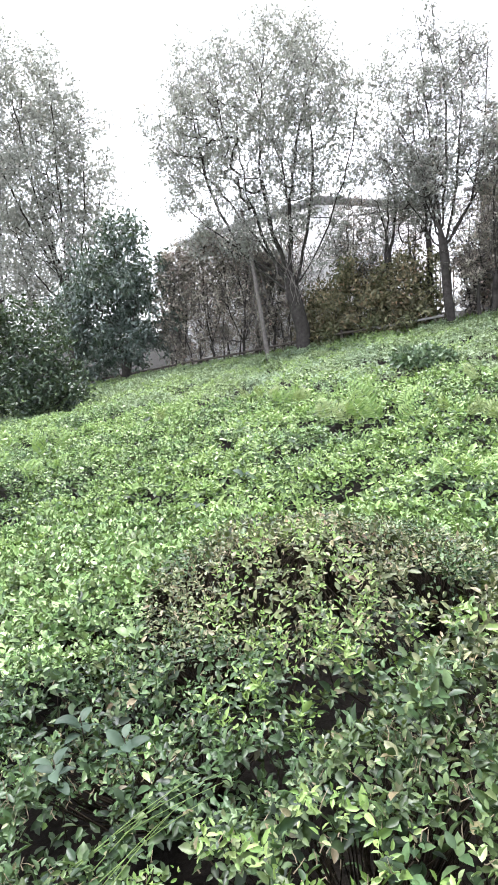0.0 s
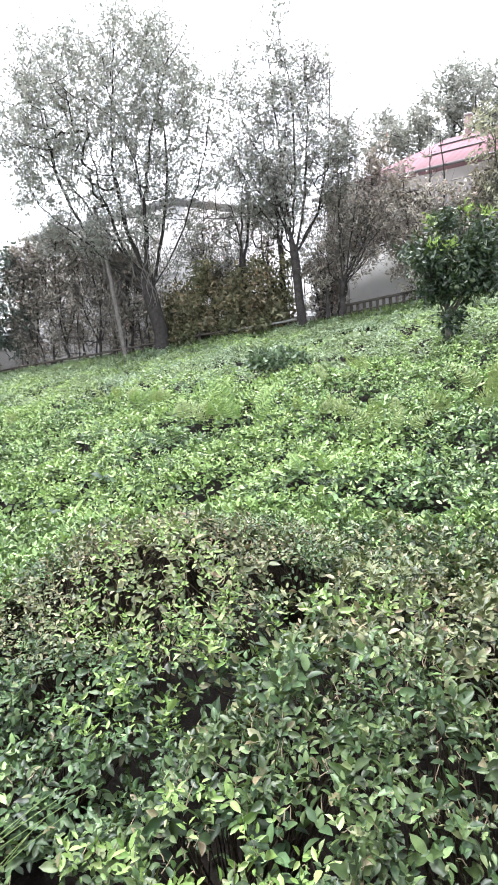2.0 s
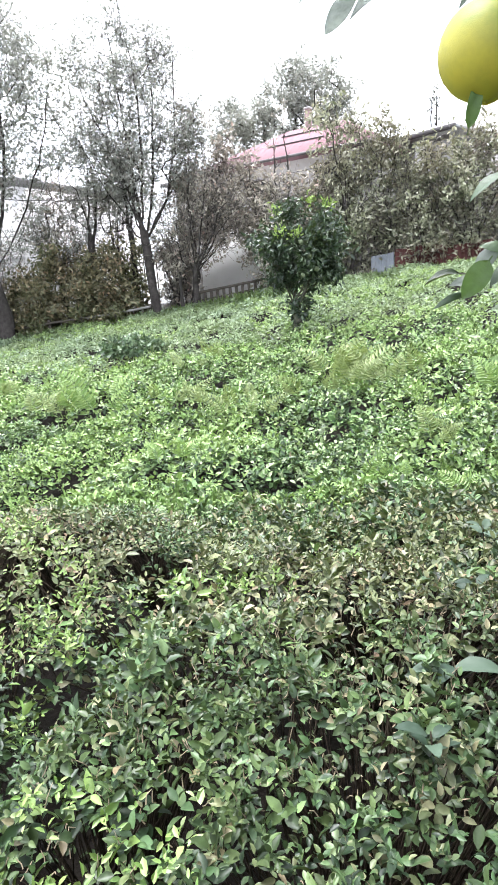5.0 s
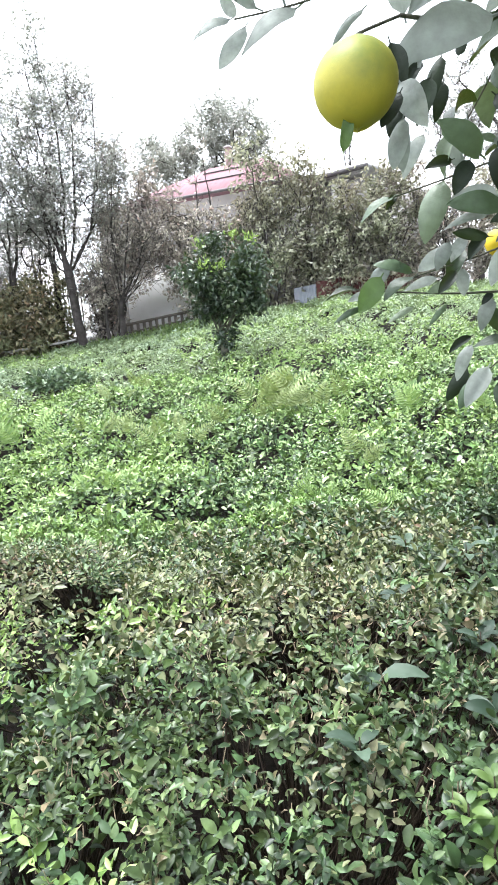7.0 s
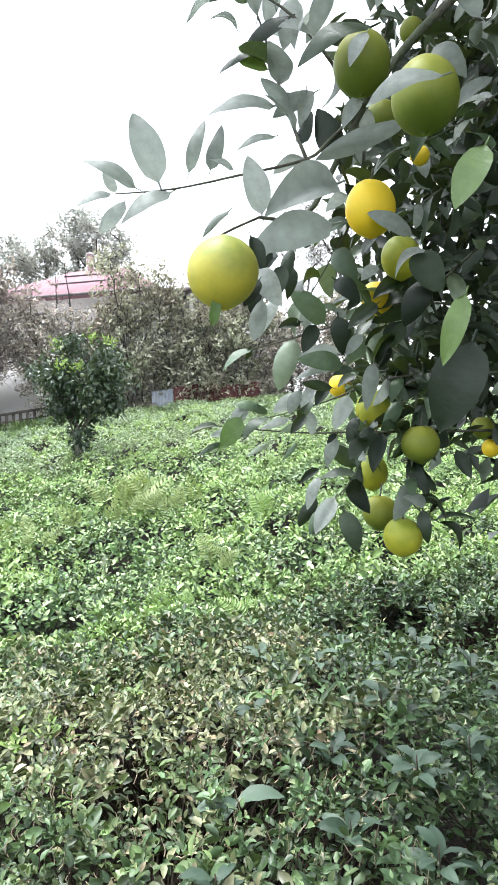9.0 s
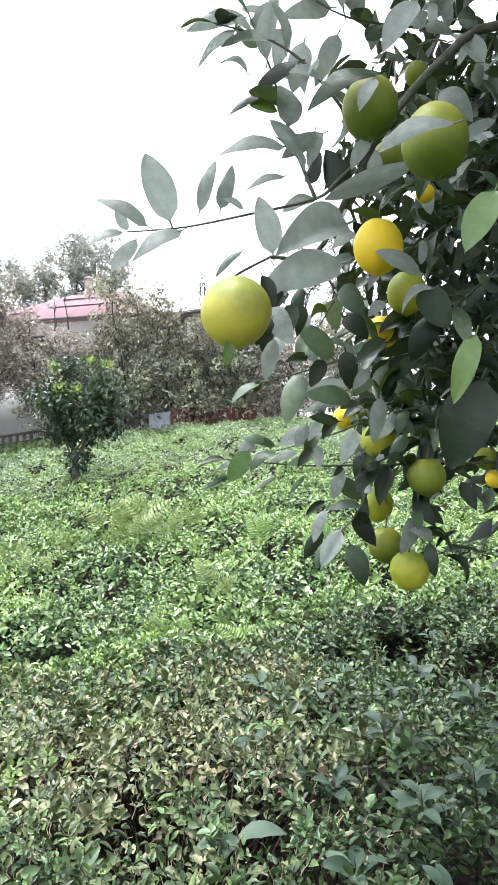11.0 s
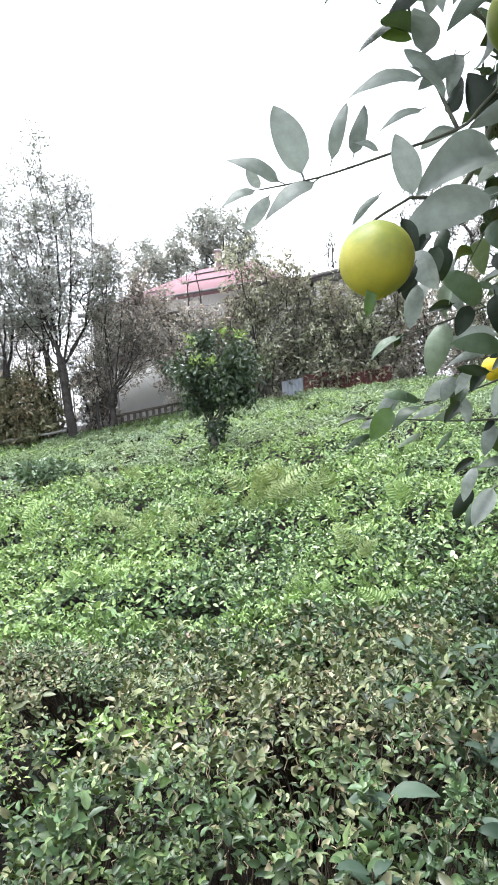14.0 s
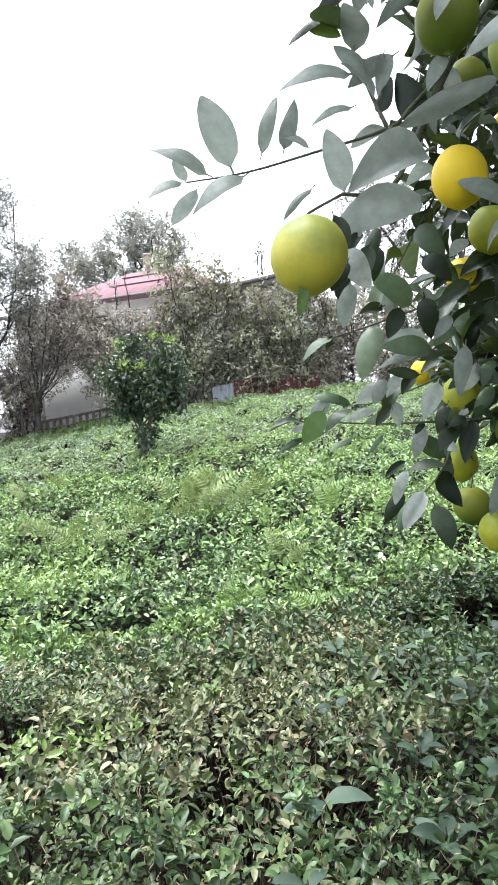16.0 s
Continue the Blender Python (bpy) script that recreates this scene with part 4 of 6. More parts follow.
# white block standing before the house, behind the balustrade
block = empty("outbuilding", (-3.4, 22.6, g(-3.4, 22.6)), "low whitewashed outbuilding behind a balustrade", "outbuilding")
bput = local((-4.55, 22.9, 0), -16)
part("wall", bput(box(0, 3.2, 0, 2.2, 1.2, 4.2, 0.02)), WHITE_WALL, block)
part("roof", bput(box(-0.04, 3.24, -0.04, 2.24, 4.2, 4.28, 0.02)), WHITE_WALL, block)

# the house to the right, mostly behind shrubs
HB = (2.0, 26.2, 0.0)
put = local(HB, -42)
house_b = empty("house", (HB[0], HB[1], 2.0), "whitewashed house with a low grey roof behind shrubs", "house")
part("wall", put(box(0.3, 2.9, 0.4, 6.0, 1.4, 6.75)), WALL, house_b)
rb = part("roof", put(hip_roof(-0.2, 3.3, -0.1, 3.4, 7.1, 0.5)), GREY_ROOF, house_b)
part("gutter", put(box(-0.25, 3.35, -0.16, -0.06, 6.93, 7.1, 0.02)), DARK_TRIM, rb)
part("corner_pillar", put(box(1.5, 1.75, 0.2, 0.42, 1.4, 6.75, 0.02)), GREY_WALL, house_b)

# long white building behind the tall trees
HC = (-26.4, 32.6, 0.0)
put = local(HC, -22)
hall = empty("building", (HC[0], HC[1], 1.2), "long pale rendered building half hidden behind trees", "building")
part("wall", put(box(0.1, 13.9, 0.1, 8, 0.0, 7.1)), WHITE_WALL, hall)
hr = part("roof", put(hip_roof(-0.1, 14.1, -0.1, 8.5, 7.45, 0.8)), GREY_ROOF, hall)
part("gutter", put(box(-0.15, 14.15, -0.16, -0.06, 7.25, 7.45, 0.02)), GREY_WALL, hr)
part("string_course", put(box(0.05, 13.95, 0.06, 0.14, 4.05, 4.2, 0.01)), GREY_WALL, hall)


# ---- fences along the far edge ----
def fence_line(x):
    return 20.0 + 0.02 * (x + 4)


rail_fence = empty("rail_fence", (-12.3, 20.0, g(-12.3, 20)), "low weathered timber rail fence with short posts", "fence", group="fences round the field")
xs = np.arange(-23.0, -4.6, 1.15)
for k, x in enumerate(xs):
    z = g(x, fence_line(x))
    part("post", box(x - 0.05, x + 0.05, fence_line(x) - 0.05, fence_line(x) + 0.05, z - 0.2, z + 0.52 + 0.05 * math.sin(k * 2.3), 0.012), WOOD, rail_fence)
for up, th in ((0.42, 0.05), (0.12, 0.04)):
    for x0, x1 in zip(xs[:-1], xs[1:]):
        p0, p1 = (x0 - 0.04, fence_line(x0) - 0.08, g(x0, 20) + up), (x1 + 0.04, fence_line(x1) - 0.08, g(x1, 20) + up)
        part("rail", tube([p0, ((p0[0] + p1[0]) / 2, p0[1], (p0[2] + p1[2]) / 2 - 0.01), p1], [th * 0.8, th * 0.85, th * 0.8], 5), PALE_RAIL if x0 > -9 else WOOD, rail_fence)

gate = empty("slatted_gate", (-6.35, 21.5, g(-6.35, 21.5)), "tall gate of thin dark upright bars between the trees", "gate", group="fences round the field")
for k in range(8):
    x = -6.85 + 0.145 * k
    part("bar", box(x - 0.018, x + 0.018, 21.48, 21.52, g(x, 21.5) - 0.1, 3.3, 0.006), WOOD, gate)
for z in (1.95, 3.1):
    part("rail", box(-6.9, -5.8, 21.52, 21.56, z, z + 0.06, 0.01), WOOD, gate)

bal = empty("balustrade", (-3.2, 20.8, g(-3.2, 20.8)), "low concrete balustrade with square balusters", "balustrade", group="fences round the field")
for k in range(11):
    x = -4.3 + 0.21 * k
    z = g(x, 20.8) + 0.28
    part("baluster", box(x - 0.045, x + 0.045, 20.76, 20.86, z - 0.4, z + 0.22, 0.012), WOOD, bal)
for up, h in ((0.5, 0.08), (0.26, 0.05)):
    x0, x1 = -4.42, -2.05
    za, zb = g(x0, 20.8) + up, g(x1, 20.8) + up
    v, t = box(x0, x1, 20.73, 20.89, 0, h, 0.012)
    v[:, 2] += za + (zb - za) * (v[:, 0] - x0) / (x1 - x0)
    part("coping", (v, t), WOOD, bal)


def sheet(name, x0, x1, y, h, mat, parent):
    """A corrugated sheet standing on the ground."""
    n = int((x1 - x0) / 0.035)
    x = np.linspace(x0, x1, n)
    w = 0.018 * np.sin(x * 2 * np.pi / 0.14)
    z = np.array([g(a, y) for a in x]) + 0.29
    v = np.concatenate([np.stack([x, y + w, z - 0.3], 1), np.stack([x, y + w, z + h + 0.02 * np.sin(x * 3)], 1), np.stack([x, y + w + 0.008, z - 0.3], 1), np.stack([x, y + w + 0.008, z + h + 0.02 * np.sin(x * 3)], 1)])
    i = np.arange(n - 1)
    t = np.concatenate([np.stack([i, i + 1, i + n + 1], 1), np.stack([i, i + n + 1, i + n], 1), np.stack([2 * n + i, 3 * n + i + 1, 2 * n + i + 1], 1), np.stack([2 * n + i, 3 * n + i, 3 * n + i + 1], 1),
                        np.stack([n + i, n + i + 1, 3 * n + i + 1], 1), np.stack([n + i, 3 * n + i + 1, 3 * n + i], 1)])
    return part(name, (v, t), mat, parent)


metal = empty("sheet_metal_fence", (2.6, 20.2, g(2.6, 20.2)), "low fence of rusty red and faded blue-grey corrugated sheets", "fence", group="fences round the field")
sheet("panel", 1.28, 1.97, 20.2, 0.46, BLUE_SHEET, metal)
for k in range(4):
    sheet("panel", 1.99 + 0.72 * k, 2.69 + 0.72 * k, 20.2 + 0.012 * (k % 2), 0.52 + 0.03 * math.sin(k * 2), RUST, metal)
for k in range(5):
    x = 1.3 + 0.9 * k
    z = g(x, 20.26)
    part("post", box(x - 0.03, x + 0.03, 20.25, 20.31, z - 0.2, z + 0.8, 0.01), WOOD, metal)

# leaning pole beside the tall tree, and wires
pole = tagged(new("pole", mesh_of("pole", *tube([(-11.62, 19.0, g(-11.62, 19) - 0.2), (-11.95, 19.0, 3.3), (-12.3, 19.0, 5.8)], [0.085, 0.07, 0.055], 10), PALE_TWIG, True)), "leaning grey wooden pole beside the tall tree", "pole")
wire = tagged(new("overhead_wire", mesh_of("overhead_wire", *tube([(-12.25, 19.0, 5.5), (-8, 19.6, 5.0), (-3, 21.4, 5.35), (1.5, 23.2, 6.2)], [0.012] * 4, 4), DARK_TRIM)), "thin dark overhead wire sagging towards the house", "wire")


# ---- ferns ----
def frond(rng, base, az, length, rise):
    """One arching frond, its blade turned to face the camera: a thin stalk with paired narrow pinnae, longest low down
    and tapering to the tip.
    """
    n = 14
    s = np.linspace(0, 1, n + 1)
    out = length * (0.25 * s + 0.35 * s**2)
    zz = length * rise * (0.9 * s - 0.3 * s**2)
    mid = np.stack([base[0] + np.cos(az) * out, base[1] + np.sin(az) * out * 0.5, base[2] + zz], 1)
    d = np.gradient(mid, axis=0)
    d /= np.linalg.norm(d, axis=1, keepdims=True)
    face = np.array([rng.normal() * 0.3, -0.8, 0.6])
    side = np.cross(np.tile(face, (n + 1, 1)), d)
    side /= np.linalg.norm(side, axis=1, keepdims=True)
    up = np.cross(d, side)
    keep = slice(3, n + 1)
    w = length * 0.30 * np.clip(1.06 - s, 0, 1) ** 0.75 * np.clip(s / 0.3, 0.4, 1)
    p = np.concatenate([mid[keep], mid[keep]])
    ax = np.concatenate([side[keep] * 0.9 + d[keep] * 0.45, -side[keep] * 0.9 + d[keep] * 0.45]) + rng.normal(size=(2 * (n - 2), 3)) * 0.06 + [0, 0, -0.12]
    ln = np.concatenate([w[keep], w[keep]])
    g1 = leaves(p, ax, np.concatenate([up[keep], up[keep]]), ln, length * 0.03 + 0.12 * ln)
    g2 = frusta(mid[:-1], mid[1:], np.linspace(0.005, 0.002, n), np.linspace(0.0045, 0.0015, n), 3)
    return join(g1, g2)


def fern(x, y, count, length, mat, seed, label):
    rng = np.random.default_rng(seed)
    z = float(canopy(x, y)) - 0.02
    thing = empty("fern", (x, y, z), label, "fern", "ferns among the tea")
    for k in range(max(count - 2, 3)):
        az = 2 * np.pi * k / max(count - 2, 3) + rng.uniform(-0.5, 0.5)
        part("frond", frond(rng, (x + rng.uniform(-0.7, 0.7) * length, y + rng.uniform(-0.5, 0.5) * length, z + 0.02), az, length * rng.uniform(0.75, 1.15), rng.uniform(0.7, 1.2)), mat, thing)


PALE = "pale yellow-green fern with arching fronds among tea"
GREEN = "fresh green fern with arching fronds among tea"
PALE_FERNS = [(0.0, 7.7, 7, 0.8), (0.4, 7.55, 6, 0.7), (0.2, 8.2, 7, 0.85), (0.62, 8.1, 6, 0.8), (0.76, 5.55, 5, 0.5), (-1.15, 7.2, 6, 0.55), (-1.4, 7.6, 6, 0.6), (-4.17, 8.44, 6, 0.7),
              (-2.14, 8.0, 5, 0.5), (-8.1, 9.5, 6, 0.6), (-6.4, 10.1, 6, 0.6), (-1.9, 10.6, 5, 0.5), (-2.4, 9.8, 5, 0.5), (-4.9, 9.2, 5, 0.55)]
GREEN_FERNS = [(0.39, 4.9, 4, 0.36), (0.73, 4.3, 5, 0.42), (-3.47, 8.5, 6, 0.75), (-3.15, 8.4, 6, 0.7), (-1.5, 5.7, 5, 0.4), (1.73, 6.9, 5, 0.6), (2.2, 6.4, 5, 0.4), (-7.9, 5.9, 6, 0.6),
               (-8.3, 6.3, 6, 0.6), (-5.6, 9.6, 5, 0.55), (2.6, 10.5, 5, 0.5), (3.6, 9.0, 5, 0.5), (-9.6, 7.3, 6, 0.6)]
for k, (x, y, count, length) in enumerate(PALE_FERNS):
    fern(x, y, count, length * 0.9, FERN_PALE, 100 + k, PALE)
for k, (x, y, count, length) in enumerate(GREEN_FERNS):
    fern(x, y, count, length * 0.95, FERN_LEAF, 130 + k, GREEN)


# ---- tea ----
# Wedge of the plan that the camera sees; dense tea grows only inside.
def view_wedge(x, y):
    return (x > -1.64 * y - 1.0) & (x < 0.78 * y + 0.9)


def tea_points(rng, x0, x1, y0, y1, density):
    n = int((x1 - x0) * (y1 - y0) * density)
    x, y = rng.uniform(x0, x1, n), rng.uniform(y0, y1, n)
    keep = view_wedge(x, y)
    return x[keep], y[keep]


def tea_sprigs(rng, x, y, per, length, depth, wild=0.3):
    """Shoots standing out of the bushes, each with leaves set round it: rows of bases, directions, normals, lengths, shoot numbers and order from the tip."""
    n = len(x)
    e = 0.07
    tilt_x, tilt_y = (canopy(x + e, y) - canopy(x - e, y)) / (2 * e), (canopy(x, y + e) - canopy(x, y - e)) / (2 * e)
    up = np.stack([-0.55 * np.clip(tilt_x, -2, 2), -0.55 * np.clip(tilt_y, -2, 2), np.ones(n)], 1) + rng.normal(size=(n, 3)) * 0.28
    up /= np.linalg.norm(up, axis=1, keepdims=True)
    tip = np.stack([x, y, canopy(x, y) + rng.normal(size=n) * 0.016 * length / 0.033], 1)
    turn = rng.uniform(0, 6.28, n)
    size = np.exp(rng.normal(size=n) * 0.28)
    rows = []
    for k in range(per):
        s = (k + 0.4) / per
        az = turn + 2.4 * k + rng.normal(size=n) * 0.35
        h = np.stack([np.cos(az), np.sin(az), np.zeros(n)], 1)
        h -= up * np.sum(h * up, 1, keepdims=True)
        a, b = 0.5 + 0.6 * s, 0.95 - 1.15 * s + rng.normal(size=(n, 1)) * 0.25
        rows.append((tip - up * depth * s ** 1.3 + h * 0.005, h * a + up * b, up * a - h * b + rng.normal(size=(n, 3)) * wild, length * size * (0.6 + 0.65 * s) * rng.uniform(0.75, 1.25, n), np.arange(n), np.full(n, k)))
    return [np.concatenate(c) for c in zip(*rows)]


# near bushes, one by one
rng = np.random.default_rng(5)
x, y = tea_points(rng, -6.5, 4.5, 0.25, 5.2, 660)
thin = (y < 2.4) | (rng.random(len(x)) < 0.78)
x, y = x[thin], y[thin]
keep = rng.random(len(x)) > openness(x, y) * 1.25 + 0.1 * groove(x, y) + 0.6 * smooth01((0.3 - domes(x, y, 0.2, 9.0)) / 0.4)
x, y = x[keep], y[keep]
cx, cy = np.meshgrid(np.arange(-6.0, 5.0, 1.25), np.arange(0.6, 5.6, 1.2))
cx, cy = cx.ravel() + rng.uniform(-0.35, 0.35, cx.size), cy.ravel() + rng.uniform(-0.3, 0.3, cy.size)
P, A, N, L, S, O = tea_sprigs(rng, x, y, 6, 0.043, 0.10)
ids = np.argmin((x[:, None] - cx) ** 2 + (y[:, None] - cy) ** 2, 1)[S]
rim = np.clip(openness(x, y) * 3, 0, 1) + 0.3 * groove(x, y)
P[:, 2] -= (rng.random(len(x)) * 0.4 * rim)[S]
# Lush leaves and shoots are withheld on the right to imitate citrus shade.
lush = ((rng.random(len(x)) < (0.05 + 0.3 * smooth01((y - 3.2) / 1.6)) * (x < 0.1)) | ((y > 1.9 + 0.4 * lumps(x, y, 0.6, 44)) & (x < -2.3 - 0.2 * (y - 2) + 0.5 * lumps(x, y, 0.7, 41))) | (y > 4.75 + 0.35 * lumps(x, y, 0.8, 42)))[S]
big = (lumps(x, y, 0.8, 21) > 0.35) & (rng.random(len(x)) < 0.6)
small = np.clip(1.15 - ((x + 1.85) / 1.3) ** 2 - ((y - 3.4) / 1.5) ** 2, 0, 1)
L = L * (np.where(big | (rng.random(len(x)) < 0.12), 1.3, 1.0) * (1 - 0.3 * smooth01(small * 1.5)) * (1 + 0.4 * smooth01((-x - 2.3) / 0.6)))[S]
L = np.minimum(L * (1 + 0.35 * smooth01((y - 3.0) / 2.0))[S], 0.085)
shoot = ((lumps(x, y, 0.9, 22) + 0.5 * lumps(x, y, 0.3, 23) > 0.35) & (rng.random(len(x)) < 0.6) & (x < 0.25 + 0.3 * lumps(x, y, 0.5, 24)))[S] & (O < 4)
worn = ((small + 0.5 * lumps(x, y, 0.5, 45) + 0.3 * rng.normal(size=len(x)) > 0.55) | ((y > 2.2) & (y < 4.8) & (x > -0.8) & (x < 1.1) & (lumps(x, y, 0.9, 46) + 0.6 * rng.normal(size=len(x)) > -0.25)))[S]
hedge = x - np.interp(y, [0.7, 1.15, 1.6, 2.05, 2.6], [-1.95, -1.5, -1.15, -1.0, -0.95])
olive = ((hedge > 0.05) & (rng.random(len(x)) < 0.62 * smooth01((0.75 + 0.35 * lumps(x, y, 0.6, 47) - x) / 0.9) * smooth01((2.7 - y) / 0.6)))[S] & ~worn
L = L * np.where(P[:, 1] < 2.4, 0.84, 1.0)
fore = P[:, 1] < 2.3
stem_x, stem_y = tea_points(rng, -6.5, 4.5, 0.25, 5.2, 330)
stem_tan = lumps(stem_x, stem_y, 0.6, 61) + 0.5 * rng.normal(size=len(stem_x)) > -0.1
stem_x, stem_y = stem_x[stem_tan], stem_y[stem_tan]
calm = (rng.random(len(stem_x)) < np.interp(stem_y, [2.6, 4.2], [1.0, 0.35])) & (openness(stem_x, stem_y) < 0.04) & (groove(stem_x, stem_y) < 0.15)
stem_x, stem_y = stem_x[calm], stem_y[calm]
stem_id = np.argmin((stem_x[:, None] - cx) ** 2 + (stem_y[:, None] - cy) ** 2, 1)
for b in range(len(cx)):
    k = ids == b
    if k.sum() < 150:
        continue
    at = (cx[b], cy[b], float(ground_z(cx[b], cy[b])))
    bush = empty("tea_bush", at, "clipped tea bush with small glossy green leaves and brown twigs", "tea bush", "tea bushes")
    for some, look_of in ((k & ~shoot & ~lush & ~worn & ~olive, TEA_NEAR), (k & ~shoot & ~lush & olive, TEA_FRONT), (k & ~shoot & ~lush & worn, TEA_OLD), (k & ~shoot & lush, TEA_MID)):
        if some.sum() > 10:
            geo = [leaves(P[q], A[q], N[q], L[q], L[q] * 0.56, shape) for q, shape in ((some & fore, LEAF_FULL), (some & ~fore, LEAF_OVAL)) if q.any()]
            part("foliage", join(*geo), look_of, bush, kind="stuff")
    m = k & shoot
    if m.sum() > 10:
        part("young_growth", leaves(P[m] + [0, 0, 0.012], A[m], N[m], L[m], L[m] * 0.46, LEAF_OVAL), TEA_SHOOT, bush, "bright yellow-green young leaves", kind="stuff")
    s = stem_id == b
    sx, sy = stem_x[s], stem_y[s]
    top = np.stack([sx, sy, canopy(sx, sy) - rng.uniform(0.02, 0.12, len(sx))], 1)
    mid = top * [1, 1, 0] + np.stack([(at[0] - sx) * 0.25 + rng.normal(size=len(sx)) * 0.07, (at[1] - sy) * 0.25 + rng.normal(size=len(sx)) * 0.07, top[:, 2] - 0.28], 1)
    foot = top * [1, 1, 0] + np.stack([(at[0] - sx) * 0.8, (at[1] - sy) * 0.8, np.full(len(sx), at[2] - 0.03)], 1)
    cut = np.stack([sx, sy, canopy(sx, sy) - 0.05], 1) + rng.normal(size=(len(sx), 3)) * [0.02, 0.02, 0.0]
    reach = rng.uniform(0.03, 0.065, (len(sx), 1))
    knee = cut + (unit(rng, len(sx)) * 0.5 + [0, 0, 0.6]) * reach * 0.6
    end = knee + (unit(rng, len(sx)) * 0.7 + [0, 0, 0.6]) * reach * 0.6
    part("cut_stem_mass", join(frusta(cut, knee, np.full(len(sx), 0.0024), np.full(len(sx), 0.002), 3), frusta(knee, end, np.full(len(sx), 0.002), np.full(len(sx), 0.0013), 3)), STRAW, bush, "tan ends of clipped twigs", kind="stuff")
    free = openness(mid[:, 0], mid[:, 1]) + openness(0.5 * (mid[:, 0] + foot[:, 0]), 0.5 * (mid[:, 1] + foot[:, 1])) + openness(top[:, 0], top[:, 1] - 0.12) < 0.06
    top, mid, foot = top[free], mid[free], foot[free]
    q = rng.uniform(0.0012, 0.003, len(top))
    part("twig_mass", join(frusta(foot, mid, q * 2.2, q * 1.5, 4), frusta(mid, top, q * 1.5, q, 4)), TWIG_BARK, bush, kind="stuff")

# leaves added low behind each gap, away from the camera, to darken it
inner = empty("low_growth", (-1.0, 2.6, float(ground_z(-1.0, 2.6))), "sparse leaves added low between the tea bushes to darken the gaps", "undergrowth", kind="stuff")
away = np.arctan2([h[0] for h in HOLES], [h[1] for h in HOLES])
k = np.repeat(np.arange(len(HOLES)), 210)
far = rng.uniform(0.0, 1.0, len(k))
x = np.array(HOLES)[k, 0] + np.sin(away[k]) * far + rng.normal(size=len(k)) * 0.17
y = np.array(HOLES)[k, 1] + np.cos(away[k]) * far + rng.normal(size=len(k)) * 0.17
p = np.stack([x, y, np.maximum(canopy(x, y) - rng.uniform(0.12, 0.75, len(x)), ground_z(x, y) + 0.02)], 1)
ln = rng.uniform(0.04, 0.065, len(x))
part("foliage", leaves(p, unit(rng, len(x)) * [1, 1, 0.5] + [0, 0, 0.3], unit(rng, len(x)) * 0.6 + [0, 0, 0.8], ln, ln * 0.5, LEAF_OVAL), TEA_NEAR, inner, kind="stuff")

# the rest of the field
rng = np.random.default_rng(6)
field = empty("tea_field", (0, 10, float(slope(0, 10))), "overgrown tea field of massed fresh green leaves on a slope", "tea field", kind="stuff")
for y0, y1, dens, ln, dep in ((4.9, 7.5, 370, 0.062, 0.11), (7.5, 11.5, 260, 0.067, 0.11), (11.5, 20.4, 170, 0.066, 0.09)):
    x, y = tea_points(rng, -26, 16, y0, y1, dens)
    keep = rng.random(len(x)) > openness(x, y) * 2 + 0.55 * smooth01((0.3 - domes(x, y, 0.2, 9.0)) / 0.4)
    x, y = x[keep], y[keep]
    P, A, N, L, S, O = tea_sprigs(rng, x, y, 5 if y0 < 11 else 4, ln, dep, 0.4)
    shoot = ((lumps(x, y, 1.3, 31) + 0.5 * lumps(x, y, 0.4, 32) > 0.12) & (rng.random(len(x)) < 0.6))[S] & (O < 3)
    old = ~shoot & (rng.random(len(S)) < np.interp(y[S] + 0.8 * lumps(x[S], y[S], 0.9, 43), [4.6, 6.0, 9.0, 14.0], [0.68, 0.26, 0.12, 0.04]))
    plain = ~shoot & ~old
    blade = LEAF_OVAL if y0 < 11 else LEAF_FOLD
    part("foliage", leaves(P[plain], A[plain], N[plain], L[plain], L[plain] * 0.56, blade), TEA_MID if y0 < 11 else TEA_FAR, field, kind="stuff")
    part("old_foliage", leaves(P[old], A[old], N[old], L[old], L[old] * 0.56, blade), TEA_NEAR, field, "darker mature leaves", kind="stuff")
    part("young_growth", leaves(P[shoot] + [0, 0, 0.02], A[shoot], N[shoot], L[shoot], L[shoot] * 0.5, blade), FIELD_SHOOT, field, kind="stuff")

# the same field to the sides and behind
rng = np.random.default_rng(7)
n = 46000
x, y = rng.uniform(-20, 14, n), rng.uniform(-9, 16, n)
ok = ~view_wedge(x, y) & (np.hypot(x, y) > 0.9) & (np.hypot(x, y + 0.2) > 0.6)
x, y = x[ok], y[ok]
P, A, N, L, S, O = tea_sprigs(rng, x, y, 3, 0.1, 0.12, 0.5)
part("side_foliage", leaves(P, A, N, L, L * 0.62), TEA_MID, field, kind="stuff")

# dark bush standing out of the field
mound = empty("dark_bush", (-4.1, 12.5, float(ground_z(-4.1, 12.5))), "low rounded dark green bush in the tea field", "bush")
rng = np.random.default_rng(81)
n = 1700
d = unit(rng, n)
d[:, 2] = np.abs(d[:, 2])
c = float(canopy(-4.1, 12.5)) - 0.06
p = np.array([-4.1, 12.5, c]) + d * [0.64, 0.6, 0.31] * rng.uniform(0.86, 1.04, (n, 1)) * (1 + 0.1 * np.sin(7 * d[:, :1] + 5 * d[:, 1:2]))
ln = rng.uniform(0.08, 0.14, n)
part("foliage", leaves(p, d * 0.25 + unit(rng, n) * 0.8, unit(rng, n) * 0.7 + d, ln, ln * 0.5, LEAF_OVAL), TEA_BUSH, mound)
